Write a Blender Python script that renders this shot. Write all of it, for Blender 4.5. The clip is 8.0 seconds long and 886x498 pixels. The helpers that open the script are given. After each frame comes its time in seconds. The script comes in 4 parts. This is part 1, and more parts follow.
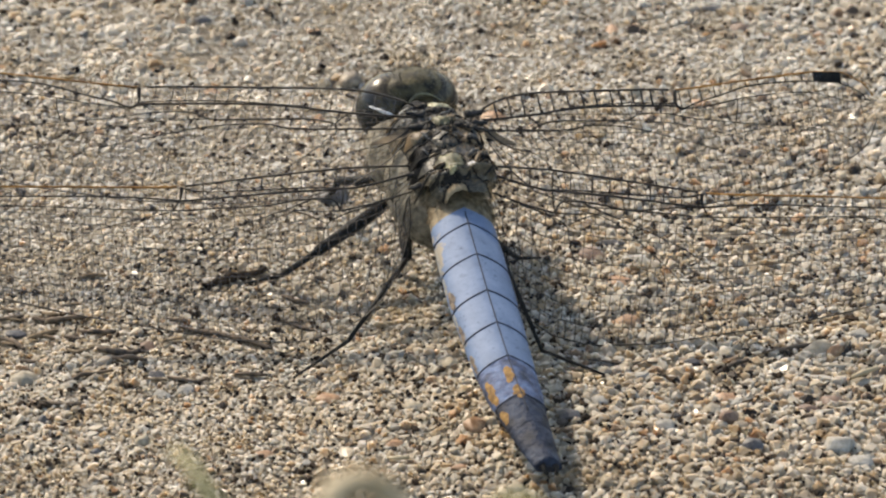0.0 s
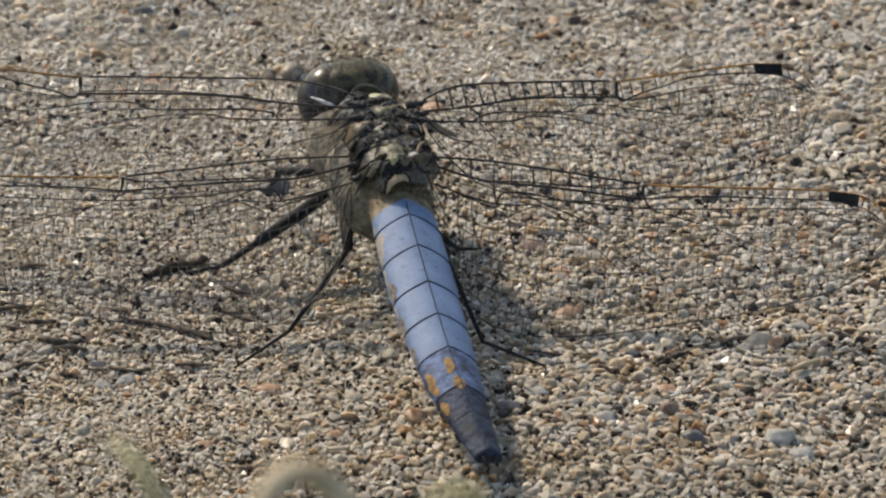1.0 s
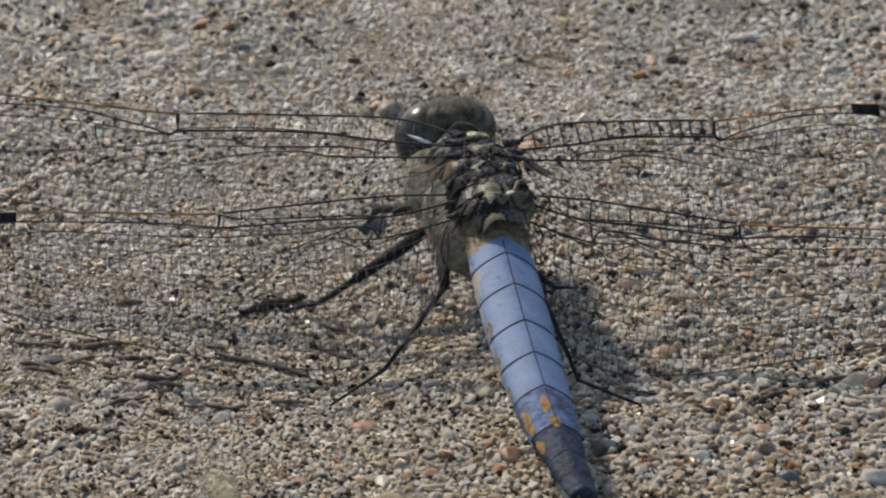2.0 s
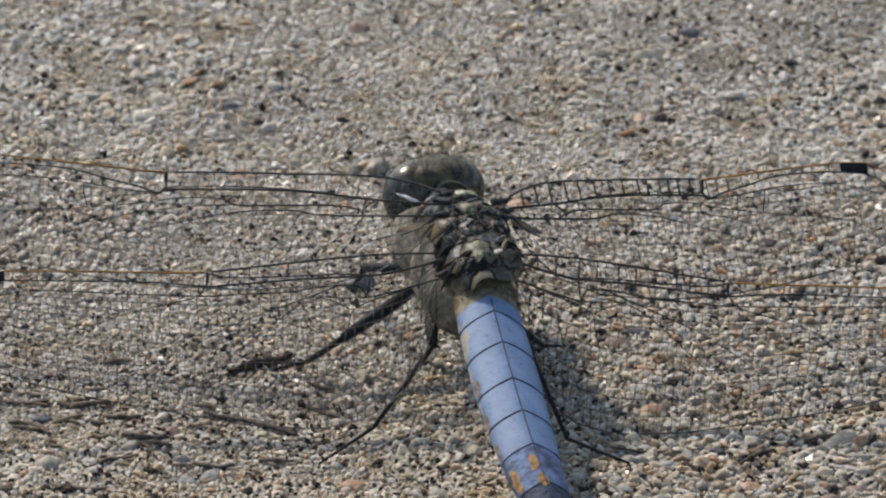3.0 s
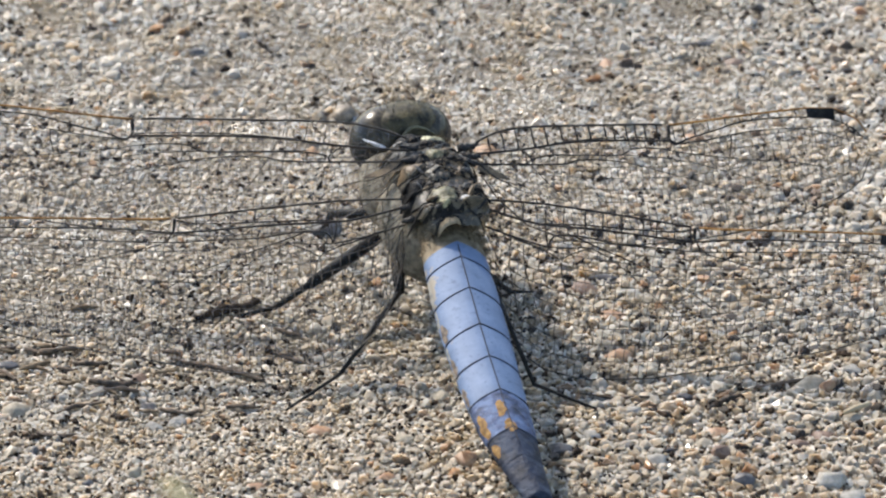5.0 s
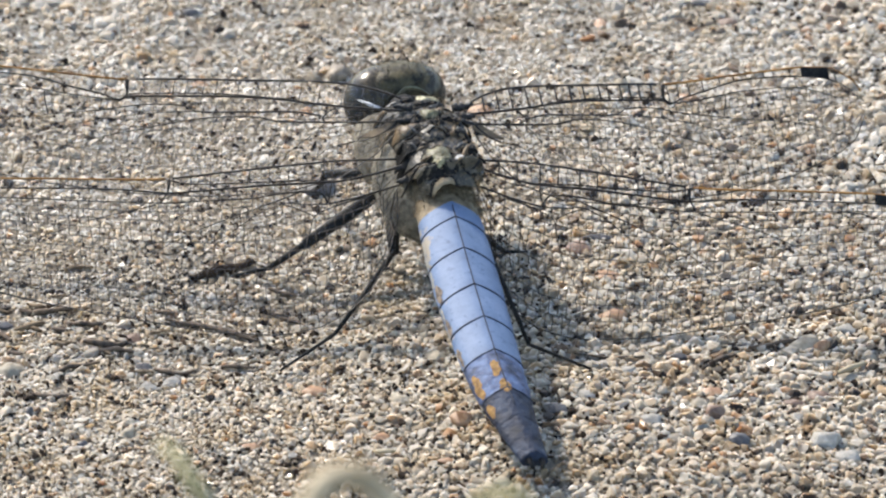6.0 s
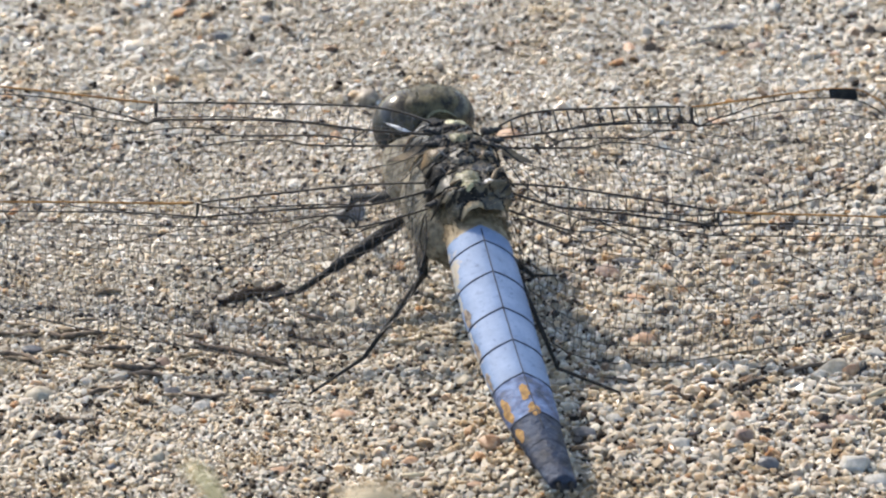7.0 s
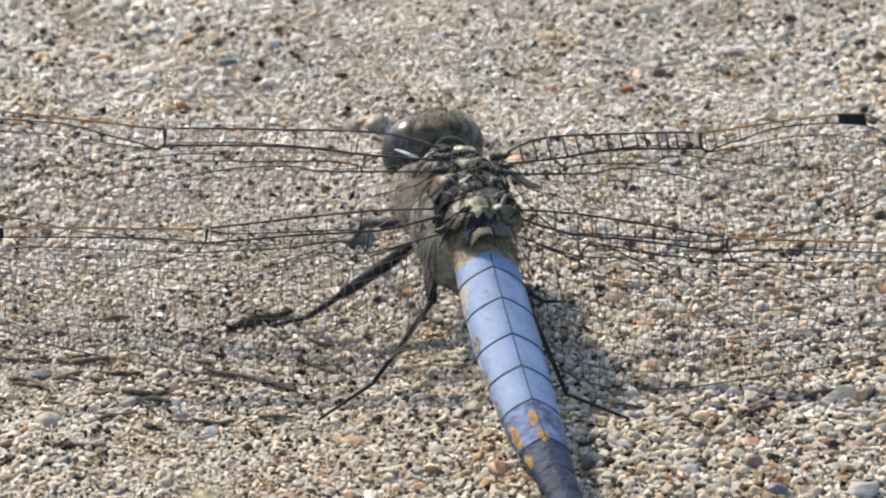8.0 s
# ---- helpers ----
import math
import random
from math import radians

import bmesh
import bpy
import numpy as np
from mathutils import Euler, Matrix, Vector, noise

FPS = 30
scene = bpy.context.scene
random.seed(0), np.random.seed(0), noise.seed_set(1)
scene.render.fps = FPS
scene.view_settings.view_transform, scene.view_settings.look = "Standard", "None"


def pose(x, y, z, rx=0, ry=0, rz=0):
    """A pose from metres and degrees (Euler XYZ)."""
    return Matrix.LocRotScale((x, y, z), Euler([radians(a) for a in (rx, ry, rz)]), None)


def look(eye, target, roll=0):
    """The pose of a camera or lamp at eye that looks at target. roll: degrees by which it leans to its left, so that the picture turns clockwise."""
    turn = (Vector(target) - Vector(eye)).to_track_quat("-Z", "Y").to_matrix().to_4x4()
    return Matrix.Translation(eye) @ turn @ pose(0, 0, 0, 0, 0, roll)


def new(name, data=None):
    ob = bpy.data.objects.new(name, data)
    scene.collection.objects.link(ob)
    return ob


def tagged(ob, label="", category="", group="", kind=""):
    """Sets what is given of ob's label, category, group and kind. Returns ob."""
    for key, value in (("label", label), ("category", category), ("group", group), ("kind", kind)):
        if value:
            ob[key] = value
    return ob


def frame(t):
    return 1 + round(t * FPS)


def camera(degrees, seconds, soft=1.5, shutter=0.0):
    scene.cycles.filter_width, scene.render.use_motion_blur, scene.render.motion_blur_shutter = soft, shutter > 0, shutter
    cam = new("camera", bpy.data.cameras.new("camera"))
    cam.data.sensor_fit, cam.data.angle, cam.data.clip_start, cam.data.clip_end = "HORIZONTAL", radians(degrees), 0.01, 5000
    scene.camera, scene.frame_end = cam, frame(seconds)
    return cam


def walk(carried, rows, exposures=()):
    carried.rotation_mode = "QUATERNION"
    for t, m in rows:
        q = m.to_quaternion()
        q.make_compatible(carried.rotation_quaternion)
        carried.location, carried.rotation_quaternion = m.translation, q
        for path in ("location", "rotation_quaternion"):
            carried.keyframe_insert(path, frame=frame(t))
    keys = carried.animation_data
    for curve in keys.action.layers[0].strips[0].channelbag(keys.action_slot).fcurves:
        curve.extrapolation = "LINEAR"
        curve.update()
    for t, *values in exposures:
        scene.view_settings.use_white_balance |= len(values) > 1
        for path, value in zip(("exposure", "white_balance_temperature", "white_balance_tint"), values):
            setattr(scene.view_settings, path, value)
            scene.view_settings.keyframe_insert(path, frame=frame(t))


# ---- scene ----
MM = 0.001          # all plan numbers below are in millimetres

# ---------------------------------------------------------------- camera
# a long lens in the grip of a crouching photographer, two metres away and 28 degrees above the sand
EYE = Vector((0, -1.7659, 0.9389))
RIGHT, UPWARD = Vector((1, 0, 0)), Vector((0, math.sin(radians(28)), math.cos(radians(28))))
cam = camera(1.872, 8.0, soft=2.25)
cam.data.dof.use_dof, cam.data.dof.focus_distance, cam.data.dof.aperture_fstop = True, 1.985, 120.0
# seconds, then where the lens points: millimetres right and up of the plan's origin, and the lean
AIM = [
    (0, 1.19, -1.27, -0.25), (0.1, 1.02, -0.43, -0.25), (0.2, 0.28, 1.69, -0.25), (0.3, -0.55, 1.95, -0.25),
    (0.4, -0.88, 2.2, -0.25), (0.5, -0.84, 1.99, -0.25), (0.6, -0.21, 1.47, -0.2), (0.7, 2.3, 0.72, -0.15),
    (0.8, 3.69, -0.23, -0.1), (0.9, 4.9, -1.07, -0.05), (1, 5.54, -1.96, 0.0), (1.1, 5.3, -1.96, 0.02),
    (1.2, 4.43, -1.88, 0.05), (1.3, 2.43, -1.48, 0.07), (1.4, 1.27, -1.07, 0.1), (1.5, 0.53, -0.53, 0.12),
    (1.6, 0.05, -0.37, 0.13), (1.7, -0.51, -0.04, 0.14), (1.8, -0.88, 0.37, 0.15), (1.9, -1.26, 0.41, 0.17),
    (2, -1.59, 0.86, 0.18), (2.1, -2.01, 2.07, 0.17), (2.2, -1.89, 3.03, 0.17)]
AIM += [
    (3.3, -0.4, 5.22, 0.12),
    (3.4, -0.61, 5.09, 0.11), (3.5, -0.61, 4.84, 0.11), (3.6, -0.36, 4.1, 0.09), (3.7, 0.18, 2.71, 0.06),
    (3.8, 1.09, 1.7, 0.04), (3.9, 1.71, 1.37, 0.02), (4, 2.25, 1.17, -0.01), (4.1, 2.38, 1.46, 0.0),
    (4.2, 2.21, 1.71, 0.01)]
AIM += [
    (5.3, 1.31, 0.36, 0.08), (5.4, 0.62, -0.25, 0.08), (5.5, 0.1, -0.4, 0.09),
    (5.6, 0.08, -0.56, 0.07), (5.7, 0.24, -1.1, 0.06), (5.8, 0.78, -1.14, 0.04), (5.9, 1.4, -1.55, 0.02),
    (6, 2.13, -1.75, 0.01), (6.1, 2.69, -1.67, 0.02), (6.2, 2.61, -1.84, 0.04), (6.3, 2.12, -1.43, 0.06),
    (6.4, 1.25, -1.1, 0.07), (6.5, 0.15, -0.61, 0.09), (6.6, -0.55, -0.44, 0.07), (6.7, -0.51, -0.1, 0.05),
    (6.8, -0.26, 0.32, 0.04), (6.9, -0.06, 0.49, 0.02), (7, 0.0, -0.0, 0.0), (7.1, -0.06, -0.42, 0.01),
    (7.2, -0.26, -1.38, 0.03), (7.3, -0.43, -1.97, 0.04), (7.4, -0.59, -2.14, 0.05), (7.5, -0.73, -1.77, 0.06),
    (7.6, -1.05, -1.39, 0.06), (7.8, -1.14, 0.28, 0.05), (7.9, -0.97, 1.15, 0.04), (8, -0.66, 1.91, 0.03)]
# stops and white balance: the picture starts warm, dims and cools, then brightens
EXPOSE = [(0, 1.05, 7520, 10), (0.5, 0.90, 7400, 10), (1.0, 0.70, 7180, 10), (1.5, 0.53, 6920, 10), (2.0, 0.50, 6690, 10), (3.5, 0.84, 6560, 10),
          (4.0, 0.95, 6560, 10), (5.5, 1.29, 6600, 10), (7.0, 1.42, 6650, 10), (8.0, 1.33, 6720, 10)]
walk(cam, [(t, look(EYE, RIGHT * (a * MM) + UPWARD * (b * MM), roll)) for t, a, b, roll in AIM], EXPOSE)

# ---------------------------------------------------------------- light
TO_SUN = Vector((-0.74, 0.86, 1.0)).normalized()
world = bpy.data.worlds.new("sky")
scene.world = world
world.use_nodes = True
sky = world.node_tree.nodes.new("ShaderNodeTexSky")
sky.sky_type, sky.sun_disc = "NISHITA", False
sky.sun_elevation = math.asin(TO_SUN.z)
sky.sun_rotation = math.atan2(TO_SUN.x, TO_SUN.y)
backing = world.node_tree.nodes["Background"]
backing.inputs["Strength"].default_value = 0.15
world.node_tree.links.new(sky.outputs[0], backing.inputs["Color"])
sun = new("sun", bpy.data.lights.new("sun", "SUN"))
sun.data.energy, sun.data.angle, sun.data.color = 2.5, radians(3.5), (1.0, 0.94, 0.84)
sun.matrix_world = look(TO_SUN, (0, 0, 0))


# ---------------------------------------------------------------- materials
def material(name, rough=0.6, metal=0.0, spec=0.5):
    m = bpy.data.materials.new(name)
    m.use_nodes = True
    shader = m.node_tree.nodes["Principled BSDF"]
    shader.inputs["Roughness"].default_value = rough
    shader.inputs["Metallic"].default_value = metal
    shader.inputs["Specular IOR Level"].default_value = spec
    return m, m.node_tree.nodes, m.node_tree.links, shader


def ramp(nodes, links, source, stops, constant=False):
    r = nodes.new("ShaderNodeValToRGB")
    r.color_ramp.interpolation = "CONSTANT" if constant else "LINEAR"
    while len(r.color_ramp.elements) < len(stops):
        r.color_ramp.elements.new(0.5)
    for el, (at, c) in zip(r.color_ramp.elements, stops):
        el.position, el.color = at, (*c, 1)
    links.new(source, r.inputs[0])
    return r.outputs[0]


def grain_noise(nodes, links, size_mm, detail=4.0, rough=0.6):
    """Noise in the object's own space, with features of that many millimetres."""
    co = nodes.new("ShaderNodeTexCoord")
    n = nodes.new("ShaderNodeTexNoise")
    n.inputs["Scale"].default_value = 1000.0 / size_mm
    n.inputs["Detail"].default_value = detail
    n.inputs["Roughness"].default_value = rough
    links.new(co.outputs["Object"], n.inputs["Vector"])
    return n.outputs["Fac"]


def mixed(nodes, links, fac, a, b, mode="MIX"):
    m = nodes.new("ShaderNodeMix")
    m.data_type, m.blend_type = "RGBA", mode
    for value, slot in ((fac, m.inputs[0]), (a, m.inputs[6]), (b, m.inputs[7])):
        if isinstance(value, (int, float)):
            slot.default_value = value
        elif isinstance(value, tuple):
            slot.default_value = (*value, 1)
        else:
            links.new(value, slot)
    return m.outputs[2]


def bumped(nodes, links, shader, height, strength=0.4, distance_mm=0.1):
    b = nodes.new("ShaderNodeBump")
    b.inputs["Strength"].default_value = strength
    b.inputs["Distance"].default_value = distance_mm * MM
    links.new(height, b.inputs["Height"])
    links.new(b.outputs[0], shader.inputs["Normal"])


def speckled(name, dark, light, size_mm, rough=0.6, spec=0.5, bump=0.4, bump_mm=0.08):
    """Two tones in blotches with finer relief on them."""
    m, nodes, links, shader = material(name, rough, 0.0, spec)
    coarse = grain_noise(nodes, links, size_mm)
    col = ramp(nodes, links, coarse, [(0.36, dark), (0.64, light)])
    links.new(col, shader.inputs["Base Color"])
    bumped(nodes, links, shader, grain_noise(nodes, links, size_mm * 0.25), bump, bump_mm)
    return m


# share of the grains up to which each colour goes: clear and milky quartz among the coarse, browner fines between them
COARSE_TONES = [
    (0.00, (0.322, 0.292, 0.246)), (0.18, (0.338, 0.322, 0.292)), (0.38, (0.312, 0.278, 0.228)), (0.52, (0.340, 0.322, 0.290)),
    (0.66, (0.270, 0.224, 0.168)), (0.74, (0.328, 0.312, 0.284)), (0.82, (0.312, 0.240, 0.162)), (0.85, (0.280, 0.180, 0.112)),
    (0.875, (0.150, 0.112, 0.082)), (0.91, (0.036, 0.031, 0.028)), (0.958, (0.338, 0.318, 0.285))]
FINE_TONES = [
    (0.00, (0.308, 0.268, 0.212)), (0.16, (0.330, 0.308, 0.272)), (0.34, (0.296, 0.252, 0.196)), (0.48, (0.332, 0.306, 0.266)),
    (0.60, (0.250, 0.204, 0.148)), (0.70, (0.308, 0.276, 0.230)), (0.74, (0.304, 0.252, 0.186)), (0.78, (0.262, 0.174, 0.110)),
    (0.79, (0.140, 0.102, 0.070)), (0.845, (0.030, 0.026, 0.022)), (0.935, (0.330, 0.306, 0.268))]


def sand_material(name, tones, clear, per_object=False):
    m, nodes, links, shader = material(name, 0.45, 0.0, 0.16)
    if per_object:
        rnd = nodes.new("ShaderNodeObjectInfo").outputs["Random"]
    else:
        rnd = nodes.new("ShaderNodeNewGeometry").outputs["Random Per Island"]
    tone = ramp(nodes, links, rnd, tones, constant=True)
    blot = grain_noise(nodes, links, 0.7, 5.0, 0.65)
    blot_col = ramp(nodes, links, blot, [(0.3, (0.78, 0.75, 0.70)), (0.7, (0.95, 0.95, 0.95))])
    tone = mixed(nodes, links, 1.0, tone, blot_col, "MULTIPLY")
    # browner sand in loose patches, lighter in tone towards +y
    place_of, axes, paler = nodes.new("ShaderNodeNewGeometry"), nodes.new("ShaderNodeSeparateXYZ"), nodes.new("ShaderNodeMath")
    links.new(place_of.outputs["Position"], axes.inputs[0])
    paler.operation = "MULTIPLY_ADD"
    paler.inputs[1].default_value, paler.inputs[2].default_value = 1 / (150 * MM), 0.25
    links.new(axes.outputs[1], paler.inputs[0])
    wide = nodes.new("ShaderNodeTexNoise")
    wide.inputs["Scale"].default_value, wide.inputs["Detail"].default_value = 1000 / 22, 3.0
    links.new(place_of.outputs["Position"], wide.inputs["Vector"])
    both = nodes.new("ShaderNodeMath")
    both.operation = "MULTIPLY_ADD"
    both.inputs[1].default_value = 0.5
    links.new(wide.outputs["Fac"], both.inputs[0])
    links.new(paler.outputs[0], both.inputs[2])
    tinted = ramp(nodes, links, both.outputs[0], [(0.22, (0.97, 0.90, 0.80)), (0.5, (1.0, 0.975, 0.925)), (0.8, (1.03, 1.02, 1.0))])
    tone = mixed(nodes, links, 1.0, tone, tinted, "MULTIPLY")
    near = nodes.new("ShaderNodeTexNoise")
    near.inputs["Scale"].default_value, near.inputs["Detail"].default_value = 1000 / 5, 4.0
    links.new(place_of.outputs["Position"], near.inputs["Vector"])
    patch = ramp(nodes, links, near.outputs["Fac"], [(0.34, (0.78, 0.7, 0.58)), (0.5, (1.0, 1.0, 1.0)), (0.68, (1.06, 1.06, 1.06))])
    tone = mixed(nodes, links, 1.0, tone, patch, "MULTIPLY")
    links.new(tone, shader.inputs["Base Color"])
    # some grains are glassy quartz, some dull
    scramble = nodes.new("ShaderNodeMath")
    scramble.operation = "MULTIPLY"
    scramble.inputs[1].default_value = 37.0
    part_of = nodes.new("ShaderNodeMath")
    part_of.operation = "FRACT"
    links.new(rnd, scramble.inputs[0])
    links.new(scramble.outputs[0], part_of.inputs[0])
    gloss = ramp(nodes, links, part_of.outputs[0], [(0.0, (0.16, 0.16, 0.16)), (0.1, (0.28, 0.28, 0.28)), (0.3, (0.5, 0.5, 0.5)), (1.0, (0.75, 0.75, 0.75))])
    links.new(gloss, shader.inputs["Roughness"])
    bumped(nodes, links, shader, grain_noise(nodes, links, 0.25, 3.0), 0.3, 0.04)
    # light soaks into the quartz
    shader.inputs["Subsurface Weight"].default_value = clear
    shader.inputs["Subsurface Radius"].default_value = (1.0, 0.85, 0.7)
    shader.inputs["Subsurface Scale"].default_value = 1.3 * MM
    return m


GRAIN = sand_material("coarse_sand", COARSE_TONES, 1.0)
FINES = sand_material("fine_sand", FINE_TONES, 0.8)
GRAIN_SINGLE = sand_material("single_sand_grain", COARSE_TONES, 1.0, True)
BED = speckled("sand_bed", (0.07, 0.052, 0.034), (0.33, 0.275, 0.20), 0.4, 0.8, 0.3, 1.0, 0.3)


def eye_material():
    """Olive towards the seam between the eyes, slate black towards the outside."""
    m, nodes, links, shader = material("compound_eye", 0.26, 0.0, 0.3)
    co, axes, side = nodes.new("ShaderNodeTexCoord"), nodes.new("ShaderNodeSeparateXYZ"), nodes.new("ShaderNodeMath")
    links.new(co.outputs["Object"], axes.inputs[0])
    side.operation = "ABSOLUTE"
    links.new(axes.outputs[0], side.inputs[0])
    reach = nodes.new("ShaderNodeMath")
    reach.operation = "MULTIPLY_ADD"
    reach.inputs[1].default_value, reach.inputs[2].default_value = 1 / (4.5 * MM), -0.6
    links.new(side.outputs[0], reach.inputs[0])
    drift = nodes.new("ShaderNodeMath")
    drift.operation = "MULTIPLY_ADD"
    drift.inputs[1].default_value = 0.75
    links.new(grain_noise(nodes, links, 1.1, 6.0, 0.7), drift.inputs[0])
    links.new(reach.outputs[0], drift.inputs[2])
    links.new(ramp(nodes, links, drift.outputs[0], [(0.0, (0.014, 0.011, 0.008)), (0.08, (0.1, 0.076, 0.04)), (0.14, (0.016, 0.013, 0.009)), (0.2, (0.09, 0.07, 0.036)), (0.27, (0.02, 0.016, 0.01)), (0.34, (0.075, 0.058, 0.032)), (0.42, (0.03, 0.026, 0.018)), (0.52, (0.018, 0.019, 0.02)), (0.8, (0.05, 0.05, 0.042)), (1.0, (0.10, 0.098, 0.055))]), shader.inputs["Base Color"])
    bumped(nodes, links, shader, grain_noise(nodes, links, 0.5, 4.0), 0.35, 0.06)
    return m


EYE_SHELL = eye_material()
CROWN = speckled("olive_crown", (0.009, 0.008, 0.005), (0.105, 0.084, 0.042), 1.1, 0.45, 0.2, 0.6, 0.12)
FACE = speckled("head_shell", (0.16, 0.14, 0.07), (0.36, 0.32, 0.17), 0.9, 0.5)
HIDE = speckled("thorax_shell", (0.012, 0.010, 0.007), (0.09, 0.072, 0.044), 0.5, 0.45, 0.5, 0.4, 0.08)
FLANK = speckled("thorax_flank", (0.10, 0.085, 0.06), (0.30, 0.265, 0.20), 0.7, 0.6, 0.3, 0.9, 0.3)
CREST = speckled("yellow_crest", (0.16, 0.14, 0.07), (0.36, 0.33, 0.19), 0.8, 0.5)
RUST = speckled("amber_wing_root", (0.06, 0.038, 0.018), (0.19, 0.125, 0.06), 0.8, 0.5)
TAN = speckled("tan_down", (0.12, 0.088, 0.052), (0.30, 0.235, 0.15), 0.8, 0.75, 0.2, 0.9, 0.12)
COLLAR = speckled("cream_yellow_plate", (0.2, 0.18, 0.09), (0.46, 0.43, 0.27), 0.8, 0.5)
OLIVE = speckled("olive_plate", (0.055, 0.048, 0.022), (0.18, 0.162, 0.08), 0.9, 0.5)
PALE = speckled("pale_cuticle", (0.42, 0.41, 0.38), (0.62, 0.6, 0.56), 0.5, 0.45)
RIM_GLINT = speckled("white_rim_glint", (0.76, 0.75, 0.72), (0.86, 0.85, 0.82), 0.5, 0.4)
SLATE = speckled("grey_hinge", (0.016, 0.015, 0.013), (0.10, 0.094, 0.083), 0.6, 0.5, 0.5, 0.7, 0.12)
WORN = speckled("worn_wax", (0.2, 0.185, 0.155), (0.33, 0.31, 0.265), 0.6, 0.6, 0.2)
OCHRE = speckled("ochre_mark", (0.13, 0.068, 0.02), (0.31, 0.175, 0.055), 0.5, 0.6, 0.15)
BRUISE = speckled("brown_bruise", (0.075, 0.06, 0.05), (0.24, 0.185, 0.135), 0.6, 0.6, 0.15)
GRIT = speckled("dark_grit", (0.008, 0.006, 0.005), (0.055, 0.036, 0.022), 0.9, 0.8, 0.1)
STRAW = speckled("dry_straw", (0.26, 0.2, 0.11), (0.4, 0.32, 0.2), 2.5, 0.6)
GREEN = speckled("grass_green", (0.19, 0.165, 0.06), (0.30, 0.265, 0.115), 3.0, 0.5)
FIBRE = speckled("plant_fibre", (0.09, 0.06, 0.035), (0.26, 0.19, 0.12), 0.7, 0.8, 0.15)
ROOT_SHADE = speckled("rootlet_and_vein_shadow", (0.02, 0.014, 0.009), (0.13, 0.085, 0.05), 0.6, 0.8)
STONES = {
    "BEIGE": speckled("beige_stone", (0.24, 0.20, 0.14), (0.37, 0.32, 0.24), 0.6, 0.6, 0.15),
    "PALE_GREY": speckled("pale_grey_stone", (0.22, 0.20, 0.165), (0.35, 0.325, 0.28), 0.5, 0.6, 0.15),
    "ORANGE": speckled("orange_stone", (0.22, 0.11, 0.05), (0.37, 0.22, 0.115), 0.5, 0.5),
    "RUSTY": speckled("rust_brown_stone", (0.10, 0.055, 0.035), (0.24, 0.15, 0.095), 0.7, 0.55),
    "BROWN": speckled("brown_stone", (0.11, 0.083, 0.055), (0.33, 0.265, 0.19), 0.6, 0.6),
    "DARK": speckled("dark_grey_stone", (0.03, 0.028, 0.027), (0.09, 0.08, 0.075), 0.6, 0.5)}
BLACK = speckled("black_shell", (0.005, 0.005, 0.005), (0.02, 0.018, 0.016), 0.5, 0.55, 0.12, 0.6, 0.06)
GLOSS_BLACK = speckled("shiny_black_joint", (0.006, 0.006, 0.006), (0.032, 0.029, 0.026), 0.4, 0.4, 0.2, 0.6, 0.1)
VEIN = speckled("dark_wing_vein", (0.010, 0.008, 0.007), (0.035, 0.026, 0.018), 2.0, 0.4, 0.2, 0.1, 0.01)
AMBER = speckled("amber_wing_vein", (0.12, 0.052, 0.010), (0.27, 0.125, 0.028), 2.0, 0.4, 0.2, 0.1, 0.01)
FINE = speckled("fine_wing_vein", (0.018, 0.014, 0.01), (0.06, 0.044, 0.028), 3.0, 0.5, 0.4, 0.1, 0.01)


def membrane_material(name, shine, rough):
    m, nodes, links, shader = material(name, 0.22)
    nodes.remove(shader)
    clear, gloss, mix = nodes.new("ShaderNodeBsdfTransparent"), nodes.new("ShaderNodeBsdfGlossy"), nodes.new("ShaderNodeMixShader")
    clear.inputs[0].default_value = (0.975, 0.97, 0.96, 1)
    gloss.inputs["Roughness"].default_value = rough
    b = nodes.new("ShaderNodeBump")
    b.inputs["Strength"].default_value, b.inputs["Distance"].default_value = 1.0, 0.17 * MM
    links.new(grain_noise(nodes, links, 0.8, 2.0), b.inputs["Height"])
    links.new(b.outputs[0], gloss.inputs["Normal"])
    mix.inputs[0].default_value = shine
    links.new(clear.outputs[0], mix.inputs[1])
    links.new(gloss.outputs[0], mix.inputs[2])
    links.new(mix.outputs[0], nodes["Material Output"].inputs["Surface"])
    return m


MEMBRANE = membrane_material("wing_membrane", 0.014, 0.14)
SHINY_CELL = membrane_material("shiny_wing_cell", 0.013, 0.24)


